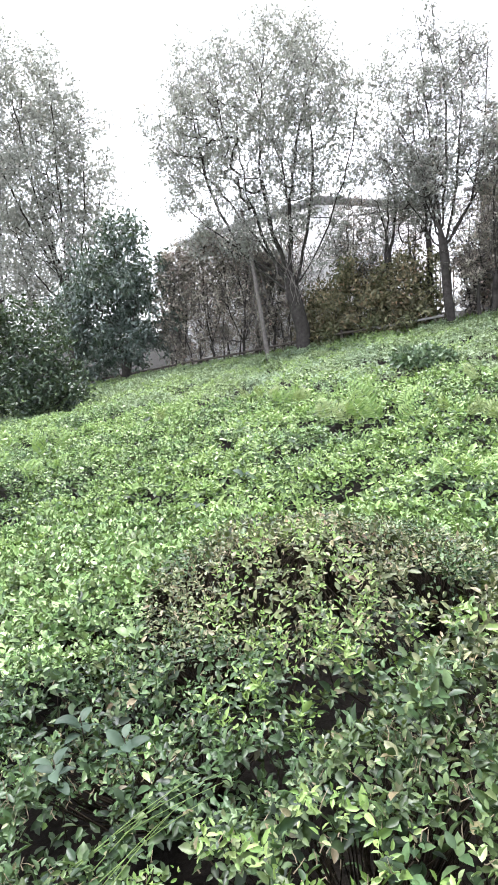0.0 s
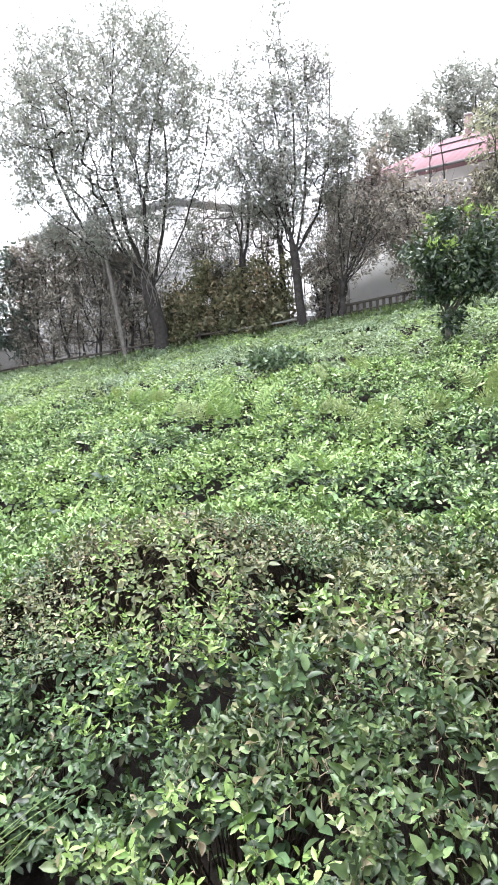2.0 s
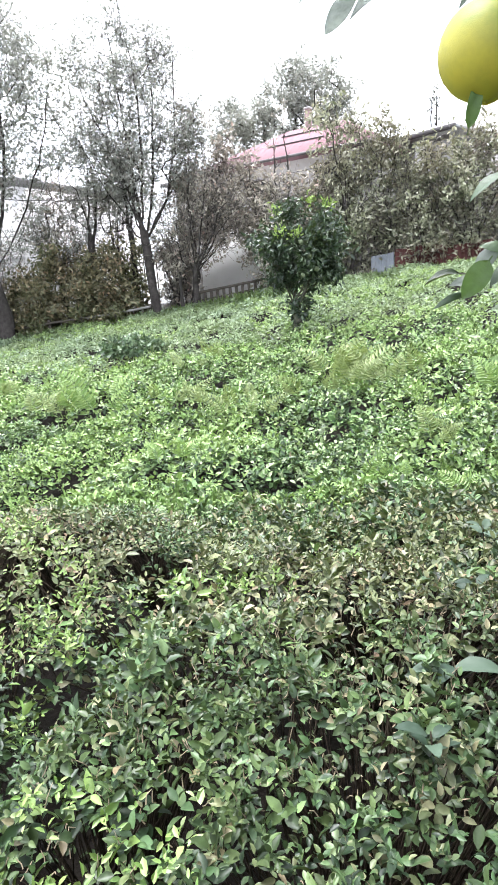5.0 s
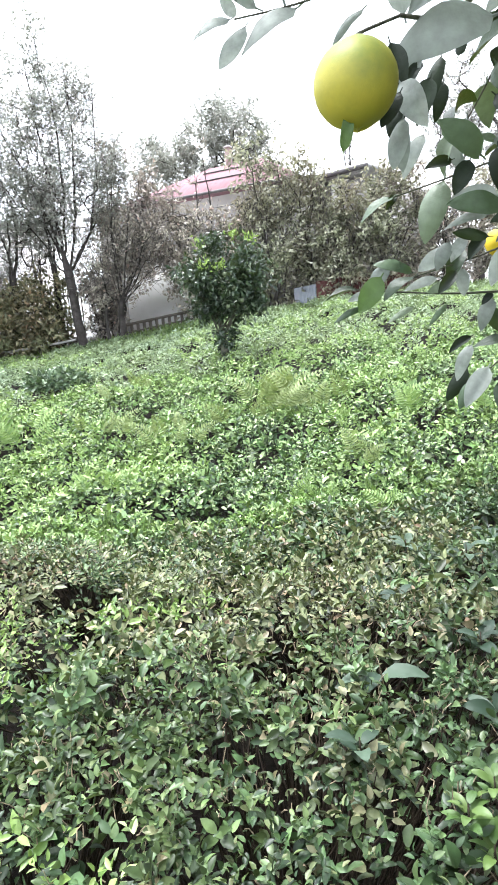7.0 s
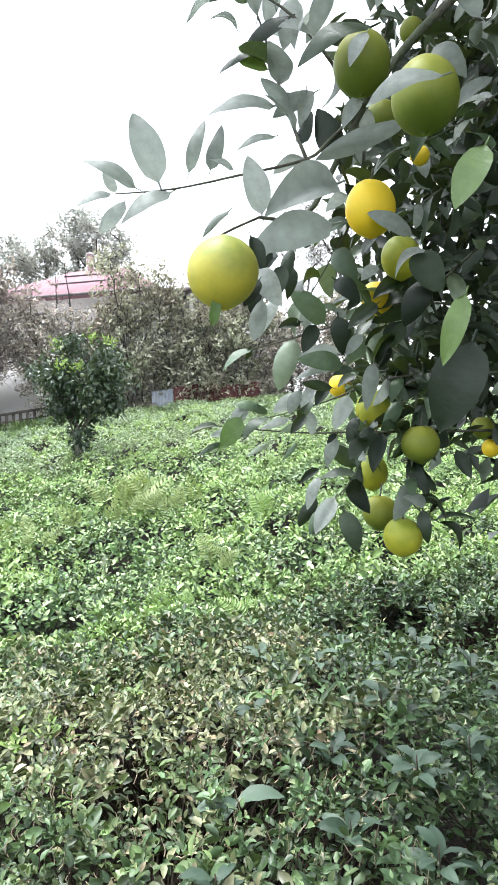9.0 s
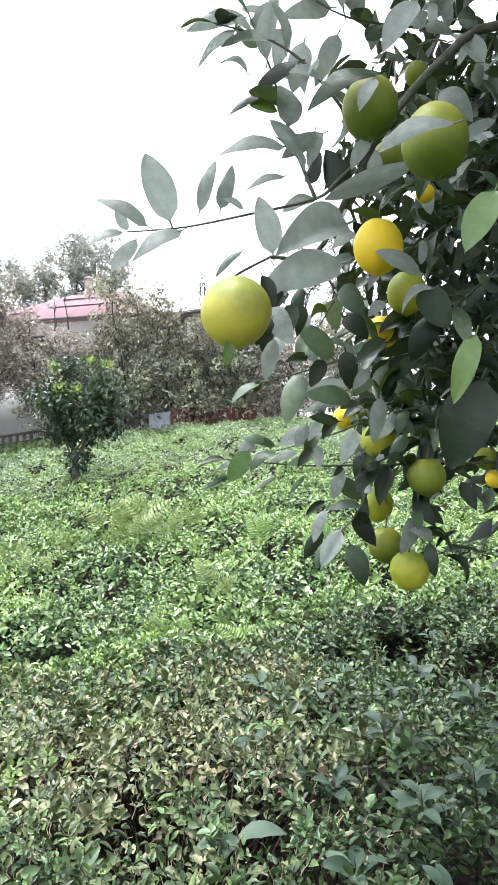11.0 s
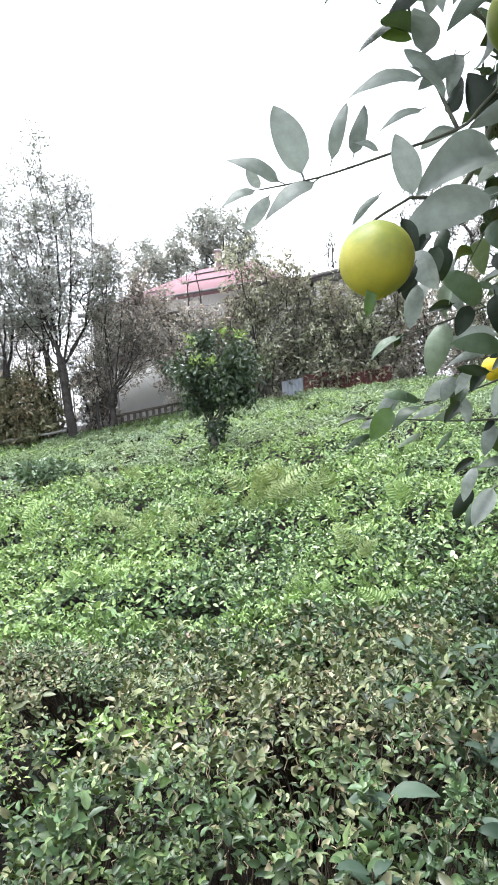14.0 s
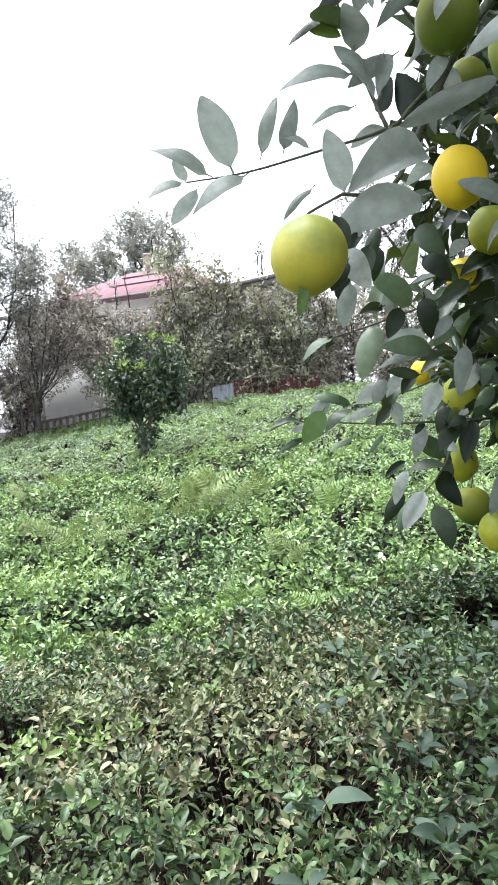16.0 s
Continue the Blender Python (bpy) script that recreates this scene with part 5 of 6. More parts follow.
part("twig_mass", frusta(np.tile([-4.1, 12.5, c - 0.4], (40, 1)), p[:40] * 0.9 + np.array([-4.1, 12.5, c]) * 0.1, np.full(40, 0.012), np.full(40, 0.004), 4), TWIG_BARK, mound, kind="stuff")

# broad-leaved weeds among the tea
def weed(x, y, count, length, mat, seed, label, ratio=0.24, lift=0.03, ways=(), step=0.012):
    rng = np.random.default_rng(seed)
    z = float(canopy(x, y)) + lift
    thing = empty("weed", (x, y, z), label, "weed", "weeds among the tea")
    for k in range(count):
        az = ways[k] if ways else 2.4 * k + rng.uniform(-0.3, 0.3)
        b = np.array([[x + 0.01 * math.cos(az), y + 0.01 * math.sin(az), z - 0.05 + step * k]])
        ax = np.array([[math.cos(az), math.sin(az), rng.uniform(0.1, 0.6) * (0.4 if ways else 1)]])
        ln = length * rng.uniform(0.75, 1.2)
        part("leaf", leaves(b, ax, np.array([[0, 0, 1.0]]) + rng.normal(size=(1, 3)) * 0.25, ln, ln * ratio * 2, LEAF_BROAD), mat, thing)
    part("stem", tube([(x, y, z - 0.35), (x + 0.01, y, z - 0.15), (x, y, z - 0.05 + step * count)], [0.004, 0.0035, 0.002], 5), TWIG_BARK, thing)


weed(0.33, 1.9, 3, 0.13, WEED, 159, "dull blue-green broad-leaved weed among tea", ways=(3.3, -0.15, 4.2), lift=0.06)
BROAD_WEEDS = [(-4.62, 5.5, 6, 0.16), (-4.3, 6.15, 6, 0.16), (-1.87, 1.26, 8, 0.085), (-2.0, 1.5, 8, 0.085), (-1.7, 1.45, 7, 0.085), (-1.75, 1.05, 8, 0.09), (2.05, 3.75, 6, 0.10), (0.9, 1.75, 7, 0.09), (0.95, 1.2, 7, 0.085), (-6.1, 6.3, 6, 0.15)]
# Broad dark weeds, with more added to stand in for the citrus shade.
SIDE_WEEDS = [(0.62, 1.62, 6, 0.10), (0.78, 1.4, 7, 0.085), (0.72, 2.05, 6, 0.09), (0.98, 2.2, 7, 0.10), (1.15, 1.85, 7, 0.09), (0.5, 2.35, 5, 0.085), (1.25, 2.7, 7, 0.10), (0.9, 2.75, 6, 0.09), (1.5, 2.4, 7, 0.10), (1.65, 3.2, 7, 0.11),
              (1.2, 3.3, 6, 0.10), (0.2, 1.5, 5, 0.08), (1.0, 1.5, 7, 0.10), (1.4, 2.0, 7, 0.10), (2.0, 3.3, 7, 0.11), (0.7, 3.1, 5, 0.09)]
FRESH_WEEDS = [(0.42, 1.28, 12, 0.055), (0.5, 1.33, 12, 0.05), (0.46, 1.22, 12, 0.055), (0.6, 2.55, 6, 0.08), (-2.3, 2.1, 6, 0.09), (0.05, 3.1, 5, 0.07)]
for k, (x, y, count, length) in enumerate(BROAD_WEEDS + SIDE_WEEDS):
    weed(x, y, count, length, WEED, 160 + k, "dull blue-green broad-leaved weed among tea")
for k, (x, y, count, length) in enumerate(FRESH_WEEDS):
    weed(x, y, count, length, FRESH_WEED, 190 + k, "fresh bright green broad-leaved weed among tea", step=0.005)

# long grass stems lying over the near bushes
stems_of_grass = empty("grass_tuft", (-1.6, 1.0, float(canopy(-1.6, 1.0))), "long pale green grass stems lying over tea", "grass")
for k in range(7):
    x0, y0 = -1.62 + 0.03 * k, 0.98 + 0.02 * (k % 3)
    x1, y1 = -1.22 - 0.05 * (k % 4), 1.5 - 0.04 * k
    z0, z1 = float(canopy(x0, y0)) - 0.05, float(canopy(x1, y1)) + 0.07 + 0.012 * (k % 3)
    part("stem", tube([(x0, y0, z0), (0.5 * (x0 + x1), 0.5 * (y0 + y1) + 0.01, 0.5 * (z0 + z1) + 0.02), (x1, y1, z1)], [0.0022, 0.002, 0.0009], 4), GRASS, stems_of_grass)

# grass at the far edge of the field
rng = np.random.default_rng(82)
n = 9000
x, y = rng.uniform(-22, 10, n), 20.0 + rng.normal(size=n) * 0.45
z = ground_z(x, y)
tagged(new("grass", mesh_of("grass", *leaves(np.stack([x, y, z], 1), unit(rng, n) * [0.6, 0.6, 0.1] + [0, 0, 1], unit(rng, n), rng.uniform(0.15, 0.4, n), 0.03), GRASS)), "rough grass along the fences", "grass", kind="stuff")


# ---- the near citrus tree ----
TRUNK = (1.95, 1.45)
citrus = empty("citrus_tree", (TRUNK[0], TRUNK[1], g(*TRUNK)), "citrus tree hung with green and yellow fruit over the tea", "tree")
rng = np.random.default_rng(90)
# Unseen lobes overhead and to the side, added to shade the tea.
SHADE_CROWN = [(1.5, 1.1, 3.9, 0.9, 0.7, 0.45), (0.8, 1.9, 4.4, 0.9, 0.8, 0.45), (1.9, 2.6, 5.0, 1.0, 0.9, 0.45), (3.0, 1.9, 2.6, 0.8, 0.8, 0.9), (2.9, 1.0, 3.5, 0.9, 0.9, 0.8), (2.7, 0.9, 2.2, 0.8, 0.8, 0.8), (1.9, 0.2, 2.6, 0.8, 0.7, 0.8), (1.4, -0.9, 2.8, 0.9, 0.8, 0.9), (2.5, -0.4, 2.3, 0.8, 0.8, 0.9), (0.3, -0.6, 3.6, 0.8, 0.7, 0.4), (3.4, 2.4, 4.2, 1.1, 1.0, 0.8), (2.6, 2.4, 5.2, 1.0, 0.9, 0.45), (0.2, 1.0, 3.6, 0.6, 0.5, 0.35)]
# The crown in view, with a few more unseen shading lobes overhead.
INNER_CROWN = [(1.45, 1.5, 2.5, 0.85, 0.75, 0.75), (0.95, 1.2, 2.55, 0.5, 0.45, 0.5), (1.05, 1.5, 2.0, 0.5, 0.5, 0.35), (0.75, 1.25, 2.2, 0.3, 0.3, 0.35), (1.1, 0.75, 3.35, 0.95, 0.85, 0.45), (0.55, 0.1, 3.45, 0.75, 0.7, 0.35), (1.9, 0.7, 2.9, 0.7, 0.7, 0.6), (2.4, 2.3, 2.3, 0.8, 0.8, 0.7), (1.9, 2.0, 3.1, 0.9, 0.9, 0.5)]
crown_pts = in_crown(rng, 820, SHADE_CROWN + INNER_CROWN)
segs, nodes, rad = grow(rng, (TRUNK[0], TRUNK[1], g(*TRUNK) - 0.2), (1.8, 1.45, 1.6), crown_pts, 0.09, 0.0028, 0.1)
LOW_TWIGS = [
    [(0.383, 0.864, 2.28), (0.326, 0.866, 2.226), (0.29, 0.869, 2.197), (0.184, 0.88, 2.171), (0.09, 0.897, 2.153), (0.002, 0.905, 2.144)],
    [(0.726, 1.13, 2.03), (0.518, 1.076, 2.017), (0.381, 1.028, 1.966), (0.23, 1.023, 1.925)],
    [(0.789, 1.149, 1.909), (0.537, 1.123, 1.875), (0.386, 1.079, 1.832), (0.269, 1.065, 1.804)],
    [(0.814, 1.192, 1.76), (0.453, 1.106, 1.77), (0.333, 1.097, 1.774), (0.177, 1.086, 1.791)],
    [(0.562, 1.166, 2.008), (0.561, 1.2, 1.842), (0.478, 1.172, 1.678), (0.408, 1.156, 1.619)],
    [(0.645, 1.179, 1.913), (0.587, 1.142, 1.722), (0.571, 1.106, 1.628), (0.618, 1.08, 1.584)],
]
HIGH_TWIGS = [
    [(0.29, 0.869, 2.197), (0.268, 0.908, 2.303), (0.237, 0.918, 2.422), (0.204, 0.926, 2.514)],
    [(0.383, 0.864, 2.28), (0.288, 0.849, 2.378), (0.224, 0.869, 2.435), (0.141, 0.889, 2.464)],
    [(0.769, 1.102, 2.34), (0.632, 1.072, 2.241), (0.512, 1.079, 2.161)],
    [(0.766, 1.104, 2.165), (0.628, 1.074, 2.062), (0.54, 1.099, 1.964)],
    [(0.771, 1.1, 2.445), (0.643, 1.065, 2.351), (0.544, 1.063, 2.31)],
    [(0.717, 1.016, 2.595), (0.563, 0.996, 2.575), (0.396, 0.968, 2.556), (0.315, 0.998, 2.616)],
    [(0.342, 0.871, 2.202), (0.404, 0.964, 2.154), (0.384, 1.026, 2.09), (0.344, 1.041, 2.02)],
    [(0.726, 1.131, 2.004), (0.658, 1.114, 1.861), (0.627, 1.132, 1.756)],
]
TWIGS = LOW_TWIGS + HIGH_TWIGS
limb = [(1.8, 1.45, 1.6), (1.4, 1.25, 2.4), (0.95, 1.02, 2.6), (0.631, 0.893, 2.521), (0.502, 0.858, 2.424), (0.425, 0.866, 2.34), (0.383, 0.864, 2.28), (0.342, 0.871, 2.202), (0.281, 0.851, 2.106), (0.187, 0.766, 2.073)]
SPRAY = [
    ((0.067, 0.9, 2.162), (0.032, 0.9, 2.264), 0.95, 0), ((0.032, 0.9, 2.153), (-0.044, 0.9, 2.192), 0.75, 6),
    ((-0.004, 0.9, 2.142), (-0.056, 0.9, 2.122), 0.8, 6), ((0.016, 0.9, 2.132), (-0.023, 0.9, 2.084), 0.85, 5),
    ((0.084, 0.9, 2.148), (0.006, 0.9, 2.1), 0.75, 6), ((0.113, 0.9, 2.179), (0.14, 0.9, 2.262), 0.55, 1),
    ((0.146, 0.9, 2.185), (0.166, 0.9, 2.255), 0.75, 5), ((0.182, 0.9, 2.187), (0.143, 0.9, 2.204), 0.85, 6),
    ((0.249, 0.9, 2.242), (0.185, 0.9, 2.217), 0.6, 6), ((0.25, 0.9, 2.289), (0.143, 0.9, 2.271), 0.75, 6),
    ((0.004, 0.91, 2.149), (-0.015, 0.91, 2.177), 1.1, 5), ((0.2, 0.8, 2.088), (0.182, 0.8, 2.169), 0.95, 0),
]
MIDDLE = [
    ((0.308, 0.79, 2.132), (0.201, 0.78, 2.084), 1.05),
    ((0.303, 0.8, 2.078), (0.183, 0.8, 2.041), 0.95),
    ((0.141, 0.736, 2.07), (0.105, 0.743, 2.038), 0.54),
    ((0.178, 0.727, 1.956), (0.166, 0.73, 1.904), 0.92),
    ((0.355, 0.766, 2.339), (0.258, 0.807, 2.305), 0.72),
    ((0.358, 0.588, 2.179), (0.283, 0.629, 2.164), 0.67),
    ((0.418, 0.791, 2.229), (0.296, 0.846, 2.188), 0.48),
    ((0.341, 0.751, 2.321), (0.319, 0.761, 2.28), 1.12),
    ((0.476, 0.815, 2.352), (0.515, 0.79, 2.299), 1.17),
    ((0.362, 0.83, 2.276), (0.339, 0.84, 2.233), 0.99),
    ((0.314, 0.892, 2.311), (0.25, 0.914, 2.28), 0.95),
    ((0.302, 0.897, 2.316), (0.292, 0.901, 2.259), 0.93),
    ((0.185, 0.766, 2.004), (0.213, 0.758, 1.954), 1.18),
]
UPPER = [
    ((0.256, 0.912, 2.484), (0.245, 0.915, 2.423), 1.11),
    ((0.289, 0.901, 2.459), (0.27, 0.908, 2.382), 1.02),
    ((0.514, 0.85, 2.453), (0.454, 0.885, 2.449), 0.69),
    ((0.474, 0.874, 2.53), (0.424, 0.9, 2.459), 1.15),
    ((0.24, 0.917, 2.53), (0.229, 0.92, 2.459), 1.34),
    ((0.195, 0.929, 2.505), (0.106, 0.945, 2.487), 0.59),
    ((0.201, 0.927, 2.415), (0.158, 0.937, 2.436), 0.73),
    ((0.435, 0.815, 2.072), (0.377, 0.845, 2.116), 0.80),
    ((0.512, 0.91, 2.074), (0.463, 0.936, 2.04), 0.84),
    ((0.587, 0.863, 2.436), (0.543, 0.891, 2.495), 1.02),
    ((0.347, 0.901, 2.478), (0.311, 0.915, 2.401), 0.81),
    ((0.608, 0.968, 2.348), (0.656, 0.936, 2.387), 1.02),
]
SIDE_PALE = [
    ((0.215, 0.8, 2.046), (0.209, 0.8, 2.015), 0.85),
    ((0.282, 1.03, 2.015), (0.247, 1.03, 1.954), 0.55),
    ((0.396, 1.03, 1.918), (0.314, 1.03, 1.910), 0.6),
    ((0.230, 1.08, 1.827), (0.199, 1.08, 1.788), 0.8),
    ((0.198, 1.08, 1.781), (0.161, 1.08, 1.773), 0.6),
    ((0.333, 1.08, 1.847), (0.281, 1.08, 1.814), 0.7),
    ((0.312, 1.08, 1.800), (0.257, 1.08, 1.784), 0.45),
    ((0.351, 1.08, 1.814), (0.358, 1.08, 1.767), 0.7),
    ((0.390, 1.14, 1.681), (0.361, 1.14, 1.617), 0.5),
    ((0.420, 1.14, 1.638), (0.378, 1.14, 1.566), 0.65),
    ((0.378, 1.03, 1.889), (0.309, 1.03, 1.873), 0.4),
]
SIDE_GREEN = [
    ((0.308, 1.03, 2.026), (0.368, 1.03, 1.974), 0.85),
    ((0.396, 1.03, 1.996), (0.364, 1.03, 2.007), 0.6),
    ((0.324, 1.03, 1.975), (0.282, 1.03, 1.964), 0.7),
    ((0.311, 1.03, 1.945), (0.278, 1.03, 1.853), 0.65),
    ((0.235, 1.03, 1.930), (0.221, 1.03, 1.908), 0.7),
    ((0.184, 1.08, 1.760), (0.134, 1.08, 1.738), 0.35),
    ((0.259, 1.08, 1.821), (0.206, 1.08, 1.831), 0.55),
    ((0.271, 1.08, 1.813), (0.220, 1.08, 1.828), 0.5),
    ((0.337, 1.08, 1.787), (0.295, 1.08, 1.778), 0.6),
    ((0.272, 1.08, 1.755), (0.226, 1.08, 1.732), 0.32),
    ((0.328, 1.08, 1.755), (0.297, 1.08, 1.722), 0.35),
    ((0.357, 1.08, 1.845), (0.332, 1.08, 1.792), 0.7),
]
SIDE_SHADED = [
    ((0.229, 0.8, 2.018), (0.212, 0.8, 1.966), 0.7),
    ((0.256, 0.84, 2.025), (0.245, 0.84, 1.979), 0.6),
    ((0.178, 0.78, 2.052), (0.192, 0.78, 1.997), 0.6),
    ((0.183, 0.76, 1.977), (0.171, 0.76, 1.943), 0.9),
    ((0.403, 1.18, 1.694), (0.363, 1.19, 1.665), 0.5),
    ((0.398, 1.19, 1.634), (0.364, 1.21, 1.570), 0.6),
    ((0.424, 1.10, 1.616), (0.445, 1.08, 1.536), 0.75),
]
FILL_PALE = [
    ((0.42, 0.98, 1.945), (0.39, 0.98, 1.91), 1.0),
    ((0.44, 0.95, 2.059), (0.409, 0.95, 2.035), 1.2),
    ((0.413, 1.03, 1.84), (0.385, 1.03, 1.778), 1.0),
    ((0.319, 1.03, 1.852), (0.297, 1.03, 1.81), 1.1),
    ((0.343, 1.03, 1.858), (0.321, 1.03, 1.821), 1.0),
    ((0.437, 0.97, 1.895), (0.422, 0.97, 1.812), 0.75),
    ((0.413, 1.1, 1.76), (0.391, 1.1, 1.705), 1.0),
    ((0.378, 1.0, 1.993), (0.402, 1.0, 1.978), 1.1),
    ((0.21, 0.85, 1.975), (0.204, 0.85, 1.926), 1.0),
]
FILL_GREEN = [
    ((0.341, 0.95, 1.961), (0.281, 0.95, 2.013), 1.15),
    ((0.384, 0.98, 1.892), (0.302, 0.98, 1.904), 0.9),
    ((0.428, 0.93, 1.99), (0.375, 0.93, 1.948), 0.9),
    ((0.388, 1.0, 2.049), (0.435, 1.0, 2.007), 1.0),
    ((0.434, 1.0, 1.989), (0.399, 1.0, 1.973), 0.9),
    ((0.378, 1.02, 1.855), (0.321, 1.02, 1.865), 0.7),
    ((0.451, 1.08, 1.801), (0.428, 1.08, 1.749), 0.9),
    ((0.474, 1.05, 1.85), (0.44, 1.05, 1.827), 0.9),
    ((0.446, 1.02, 1.931), (0.405, 1.02, 1.903), 1.0),
    ((0.338, 1.06, 1.809), (0.309, 1.06, 1.772), 0.9),
]
FILL_SHADED = [
    ((0.339, 0.99, 1.964), (0.315, 0.99, 1.916), 1.15),
    ((0.381, 0.99, 1.979), (0.389, 0.99, 1.911), 1.1),
    ((0.38, 1.05, 1.86), (0.356, 1.05, 1.823), 1.1),
    ((0.248, 0.82, 2.047), (0.235, 0.82, 1.999), 0.9),
    ((0.22, 0.8, 2.034), (0.199, 0.8, 2.006), 0.9),
    ((0.174, 0.72, 1.98), (0.152, 0.72, 1.946), 1.0),
    ((0.47, 1.05, 1.776), (0.436, 1.05, 1.761), 1.0),
    ((0.413, 1.1, 1.77), (0.394, 1.1, 1.75), 1.0),
    ((0.43, 1.05, 1.891), (0.391, 1.05, 1.881), 0.9),
    ((0.443, 1.03, 2.025), (0.415, 1.03, 1.996), 1.0),
    ((0.278, 0.85, 2.057), (0.29, 0.85, 2.081), 1.2),
]
NEARBY = [
    ((0.464, 0.704, 1.9), (0.426, 0.729, 1.778), 1.18),
    ((0.337, 0.884, 2.019), (0.372, 0.869, 1.981), 1.33),
    ((0.491, 0.922, 2.073), (0.533, 0.897, 2.006), 1.41),
    ((0.52, 0.928, 2.031), (0.485, 0.947, 1.956), 1.12),
]
COVER = [((0.525, 1.25, 1.90), (0.475, 1.25, 1.868), 0.9), ((0.49, 1.24, 1.872), (0.515, 1.24, 1.83), 0.8), ((0.54, 1.04, 2.065), (0.47, 1.04, 2.02), 0.9), ((0.56, 1.12, 1.83), (0.52, 1.12, 1.765), 0.8), ((0.55, 0.97, 2.315), (0.52, 0.97, 2.25), 1.0)]
FRESH = [
    ((0.436, 0.675, 1.956), (0.411, 0.691, 1.866), 0.71),
    ((0.208, 1.028, 1.806), (0.172, 1.036, 1.752), 1.16),
    ((0.425, 0.61, 2.117), (0.395, 0.63, 2.048), 1.17),
    ((0.201, 0.927, 2.372), (0.246, 0.915, 2.352), 1.08),
    ((0.105, 0.682, 1.915), (0.114, 0.68, 1.96), 0.61),
]
wood = [frusta(*segs, sides=6), tube(limb, [0.02, 0.016, 0.011, 0.008, 0.007, 0.0065, 0.006, 0.005, 0.0035, 0.0022], 8)]
part("trunk", join(*wood), CITRUS_BARK, citrus, smooth=True)
for tw in TWIGS:
    part("twig", tube(tw, np.linspace(0.0032, 0.001, len(tw)), 6), CITRUS_BARK, citrus, smooth=True)


def citrus_leaf(name, curl, fold, droop, twist=0.0, mat=CITRUS_LEAF):
    """A leaf blade one metre long, to be scaled: pointed oval, folded at the midrib, arched, curled and twisted, on a short stalk."""
    v, t = [], []
    n = 9
    for k in range(n + 1):
        s = k / n
        w = max(0.55 * s ** 0.55 * (1 - s) ** 0.72 * (1.08 - 0.16 * s), 0.01)
        zc = droop * (0.25 - (s - 0.45) ** 2 * 1.25)
        a = twist * (s - 0.3)
        for u in (-1, -0.55, 0, 0.55, 1):
            h = fold * abs(u) * w - curl * u * u * w + 0.012 * math.sin(11 * s + 4 * u) * abs(u)
            v.append((s, u * w * math.cos(a) - h * math.sin(a), zc + u * w * math.sin(a) + h * math.cos(a)))
    m = 5
    for k in range(n):
        for e in range(m - 1):
            q = k * m + e
            t += [(q, q + m, q + m + 1), (q, q + m + 1, q + 1)]
    stalk = frusta(np.array([[-0.12, 0, 0.0]]), np.array([[0.02, 0, v[2][2]]]), [0.014], [0.018], 4)
    return mesh_of(name, *join((v, t), stalk), mat, True)


SHAPES = [(0.1, 0.3, 0.35, 0.2), (0.35, 0.3, 0.6, -0.5), (0.0, 0.55, 0.2, 0.6), (0.5, 0.2, 0.5, -0.3), (0.1, 0.7, 0.75, 0.3), (0.3, 0.1, 0.15, -0.7), (0.3, 0.2, 0.55, 0.35)]
DARK_BLADES = [citrus_leaf("leaf", *s) for s in SHAPES]
PALE_BLADES = [citrus_leaf("leaf", *s, CITRUS_PALE) for s in SHAPES]
SHADED_BLADES = [citrus_leaf("leaf", *s, CITRUS_SHADED) for s in SHAPES]
FRESH_BLADES = [citrus_leaf("leaf", 0.15, 0.25, 0.2, 0.3, FRESH_BLADE)]


def set_leaf(base, tip, face, width=1.0, blade=0, blades=DARK_BLADES, length=0.0):
    """One leaf from its base to its tip, its upper side towards face."""
    base, tip = Vector(base), Vector(tip)
    ax = tip - base
    ln = length or ax.length
    ax.normalize()
    side = Vector(face).cross(ax)
    if side.length < 1e-3:
        side = ax.orthogonal()
    side.normalize()
    up = ax.cross(side)
    m = Matrix((ax, side, up)).transposed().to_4x4()
    ob = under(new("leaf", blades[blade % len(blades)]), citrus)
    ob.matrix_basis = Matrix.Translation(base - citrus.location) @ m @ Matrix.Diagonal((ln, ln * width, ln, 1))


# leaves that hang out singly
rng = np.random.default_rng(91)
for b, t, w, blade in SPRAY:
    set_leaf(b, t, (-0.15, -0.85, 0.5) if blade == 6 else (-0.15, -1.0, 0.25), w, blade, PALE_BLADES)
for some, pale, loose in ((MIDDLE, 0.85, 0.35), (UPPER, 0.9, 0.6)):
    for k, (b, t, w) in enumerate(some):
        face = np.array([-b[0], -b[1], 0.3]) / np.hypot(b[0], b[1]) + unit(rng, 1)[0] * loose
        set_leaf(b, t, face, min(w, 2.0), int(rng.integers(0, 6)), PALE_BLADES if rng.random() < pale else DARK_BLADES)
for some, blades, wide in ((SIDE_PALE, PALE_BLADES, 1.45), (SIDE_GREEN, DARK_BLADES, 1.45), (SIDE_SHADED, SHADED_BLADES, 1.4), (FILL_PALE, PALE_BLADES, 1.0), (FILL_GREEN, DARK_BLADES, 1.0), (FILL_SHADED, SHADED_BLADES, 1.0), (COVER, DARK_BLADES, 1.0)):
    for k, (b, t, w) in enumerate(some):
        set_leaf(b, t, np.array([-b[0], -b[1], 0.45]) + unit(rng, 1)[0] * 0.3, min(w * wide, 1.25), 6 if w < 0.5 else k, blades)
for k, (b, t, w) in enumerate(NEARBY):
    set_leaf(b, t, (0.1 - b[0], -b[1], 0.3), min(w, 1.6), k, SHADED_BLADES)
for k, (b, t, w) in enumerate(FRESH):
    set_leaf(b, t, (0.2 * math.sin(k * 2.1) - b[0], -b[1], 0.2), w, 0, FRESH_BLADES)

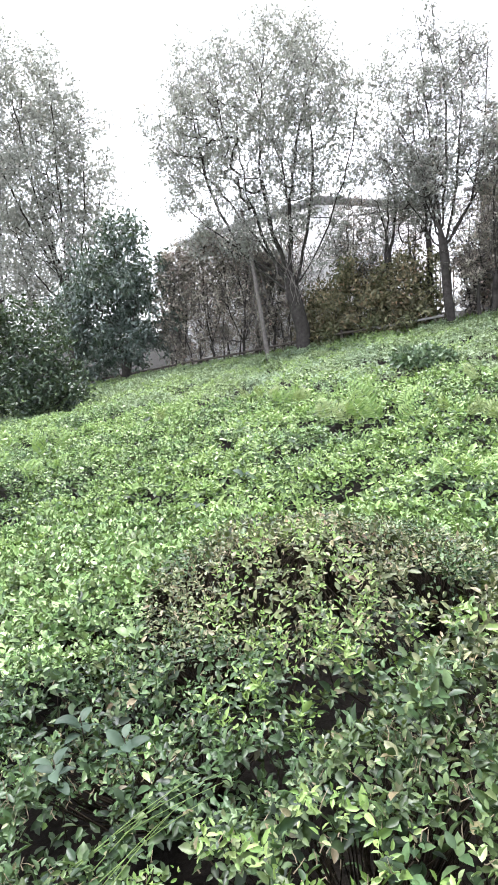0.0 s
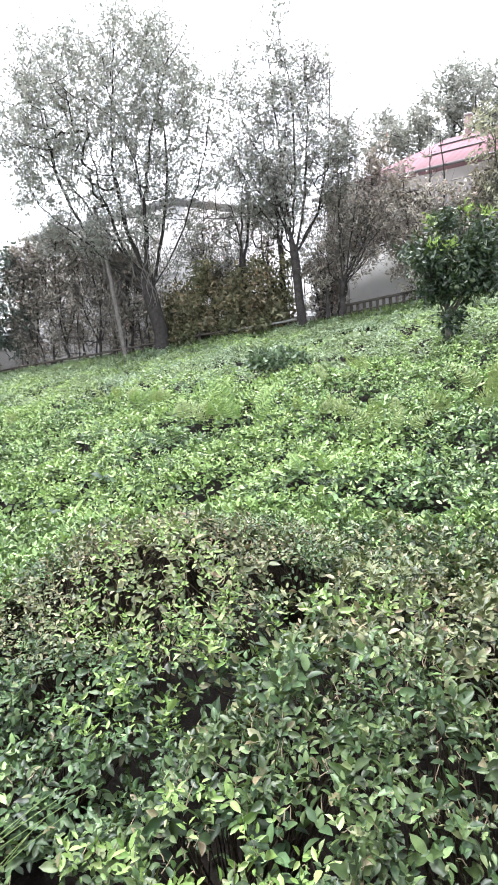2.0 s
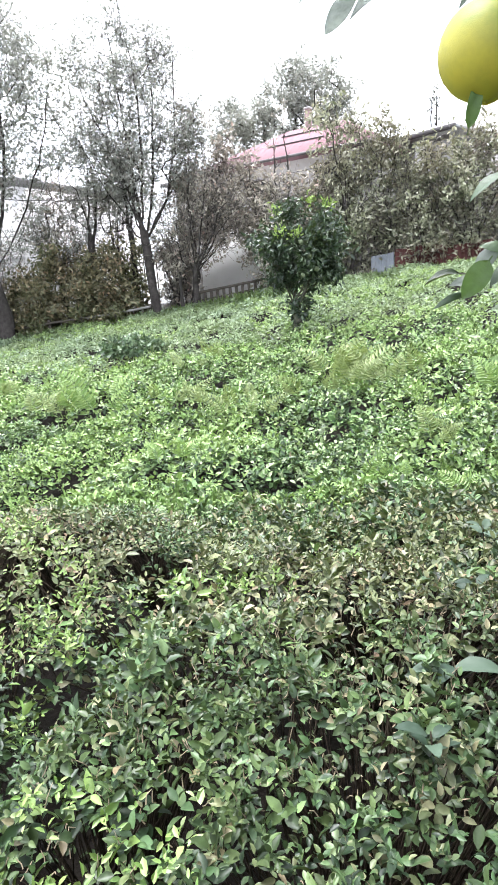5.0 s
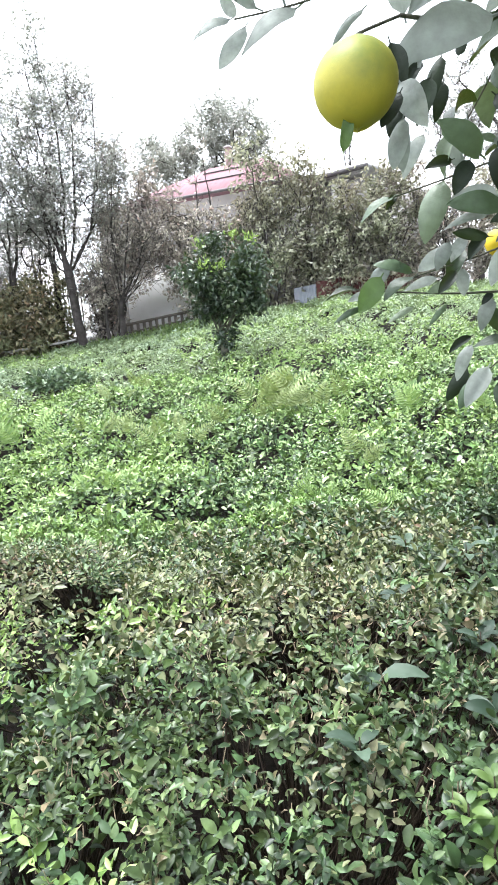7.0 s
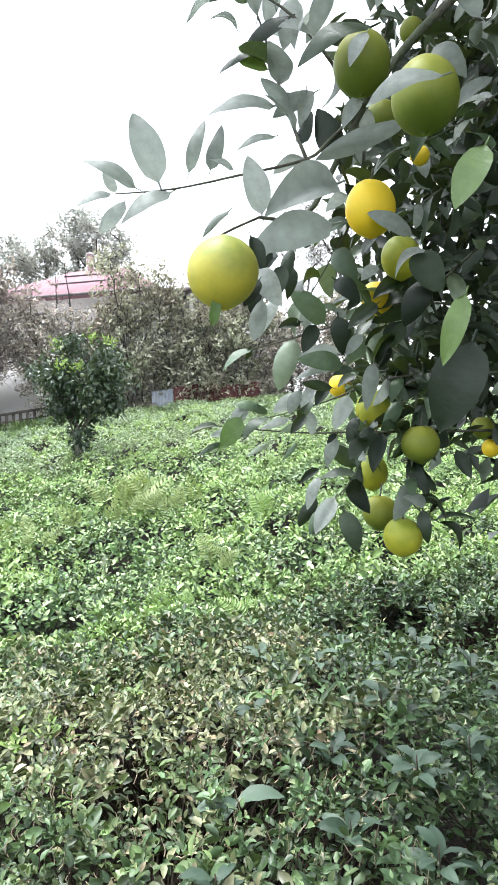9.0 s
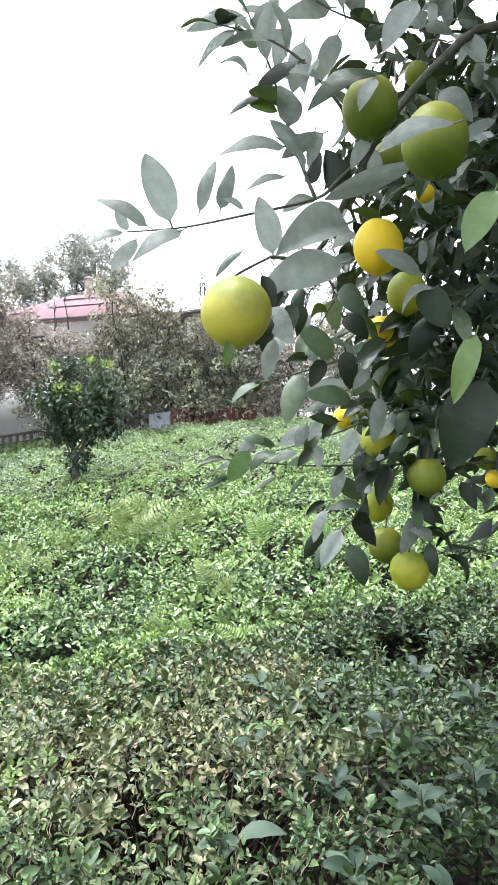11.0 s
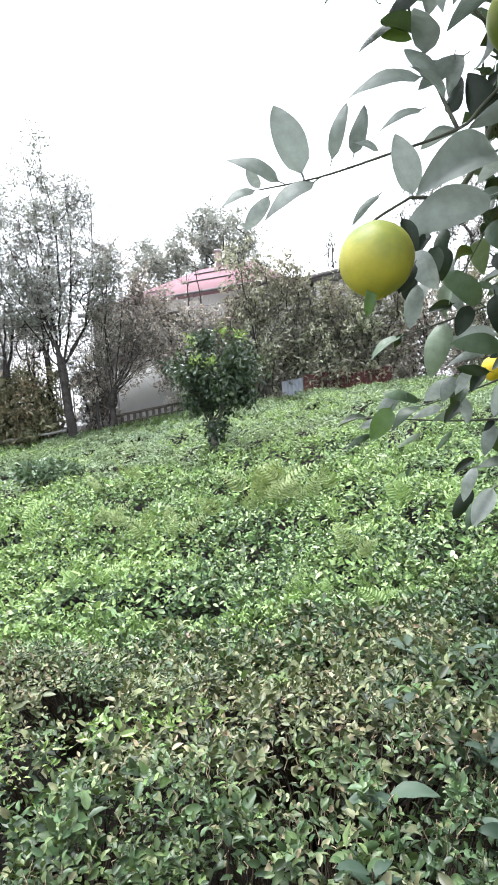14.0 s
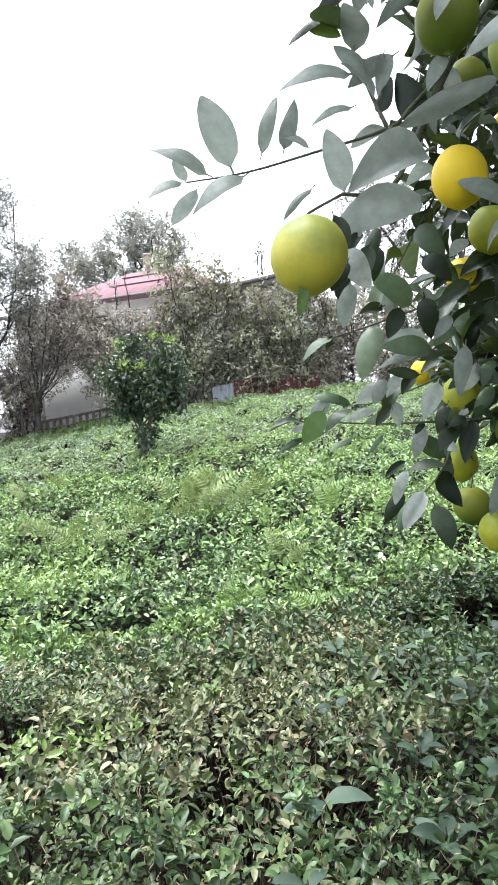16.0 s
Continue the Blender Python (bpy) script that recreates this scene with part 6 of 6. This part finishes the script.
# leaves along the other twigs
rng = np.random.default_rng(92)
for w, tw in enumerate(TWIGS[1:]):
    tw = np.array(tw)
    ln = np.r_[0, np.cumsum(np.linalg.norm(np.diff(tw, axis=0), axis=1))]
    s0 = 0.15 * ln[-1] if w < 3 else 0.0
    for q in np.arange(s0, ln[-1], 0.016 if w < 5 else 0.028):
        b = np.array([np.interp(q, ln, tw[:, c]) for c in range(3)])
        if w < 4 and b[0] < 0.46:
            continue
        j = min(np.searchsorted(ln, q), len(tw) - 1)
        d = tw[j] - tw[max(j - 1, 0)]
        d /= np.linalg.norm(d) + 1e-9
        a = d * 0.6 + unit(rng, 1)[0] * 0.9 + [0, -0.1, -0.15]
        size = rng.uniform(0.055, 0.09)
        # Upper twigs get mostly pale blades, lower ones dark: sky light by colour.
        set_leaf(b, b + a / np.linalg.norm(a) * size, unit(rng, 1)[0] * 0.8 + [0, -0.2, 0.8], rng.uniform(0.8, 1.1), int(rng.integers(0, 6)), PALE_BLADES if rng.random() < (0.7 if w in (5, 6, 9, 10) else 0.13) else SHADED_BLADES if rng.random() < 0.3 else DARK_BLADES)
    d = tw[-1] - tw[-2]
    d /= np.linalg.norm(d)
    set_leaf(tw[-1], tw[-1] + d * 0.055 + [0, 0, -0.02], (0, -0.4, 0.9), 0.9, w)

# the denser crown behind, and the unseen part overhead added to shade the tea
ends = nodes[rad < 0.007]
n = 52000
k = rng.choice(len(ends), n)
p = ends[k] + rng.normal(size=(n, 3)) * 0.1
ok = ((p[:, 0] > 0.42) & (p[:, 0] > 0.38 * p[:, 1] + 0.02)) | (p[:, 2] > 1.9 + 0.85 * np.hypot(p[:, 0], p[:, 1]))
p = p[ok]
low = (np.hypot(p[:, 0], p[:, 1]) < 1.9) & (p[:, 2] < 3.1)
low_keep = low & (rng.random(len(p)) < 0.38)
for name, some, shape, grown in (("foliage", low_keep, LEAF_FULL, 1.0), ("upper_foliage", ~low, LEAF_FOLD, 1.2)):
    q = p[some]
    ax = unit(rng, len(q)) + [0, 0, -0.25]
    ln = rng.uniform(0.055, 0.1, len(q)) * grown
    part(name, leaves(q, ax, unit(rng, len(q)) * 0.8 + [0, 0, 0.9], ln, ln * 0.5, shape), CITRUS_MASS, citrus, "glossy massed leaves with crown shade in their dark colour", kind="stuff")

# fruit: place, radius, rind
LIME, GREENF, YELLOW, TURN = FRUIT_LIME, FRUIT_GREEN, FRUIT_YELLOW, FRUIT_TURN
FRUIT = [
    ((0.122, 0.691, 1.982), 0.0435, LIME, 0.99),
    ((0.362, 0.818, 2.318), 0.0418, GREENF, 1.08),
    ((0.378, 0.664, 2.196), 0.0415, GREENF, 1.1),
    ((0.397, 0.879, 2.13), 0.0397, YELLOW, 1.12),
    ((0.518, 1.02, 2.092), 0.0367, TURN, 1.1),
    ((0.499, 1.086, 2.031), 0.0324, YELLOW, 1.0),
    ((0.501, 1.303, 1.872), 0.0269, YELLOW, 1.0),
    ((0.528, 1.182, 1.815), 0.0375, TURN, 1.12),
    ((0.59, 1.095, 1.742), 0.0385, GREENF, 1.0),
    ((0.562, 1.277, 1.672), 0.0376, TURN, 1.1),
    ((0.557, 1.224, 1.587), 0.0389, GREENF, 1.0),
    ((0.556, 1.113, 1.553), 0.0397, TURN, 1.0),
    ((0.963, 1.453, 1.759), 0.0300, GREENF, 1.0),
    ((0.981, 1.441, 1.704), 0.0250, YELLOW, 1.0),
    ((0.45, 0.942, 2.302), 0.0306, GREENF, 1.0),
    ((0.519, 0.963, 2.468), 0.0213, GREENF, 1.0),
    ((0.566, 1.03, 2.285), 0.018, YELLOW, 1.0),
]
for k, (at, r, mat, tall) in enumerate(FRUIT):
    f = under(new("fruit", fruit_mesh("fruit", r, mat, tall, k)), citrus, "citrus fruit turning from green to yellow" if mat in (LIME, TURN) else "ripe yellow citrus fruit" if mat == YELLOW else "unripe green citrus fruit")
    f.location = Vector(at) - citrus.location
    top = np.array(at) + [0, 0, r * tall * 0.86]
    part("stalk", tube([top, top + [0.004, 0.003, 0.010], np.array(limb[-1]) if k == 0 else top + [0.012, 0.012, 0.03]], [0.0024, 0.0018, 0.0018], 5), CITRUS_BARK, f)
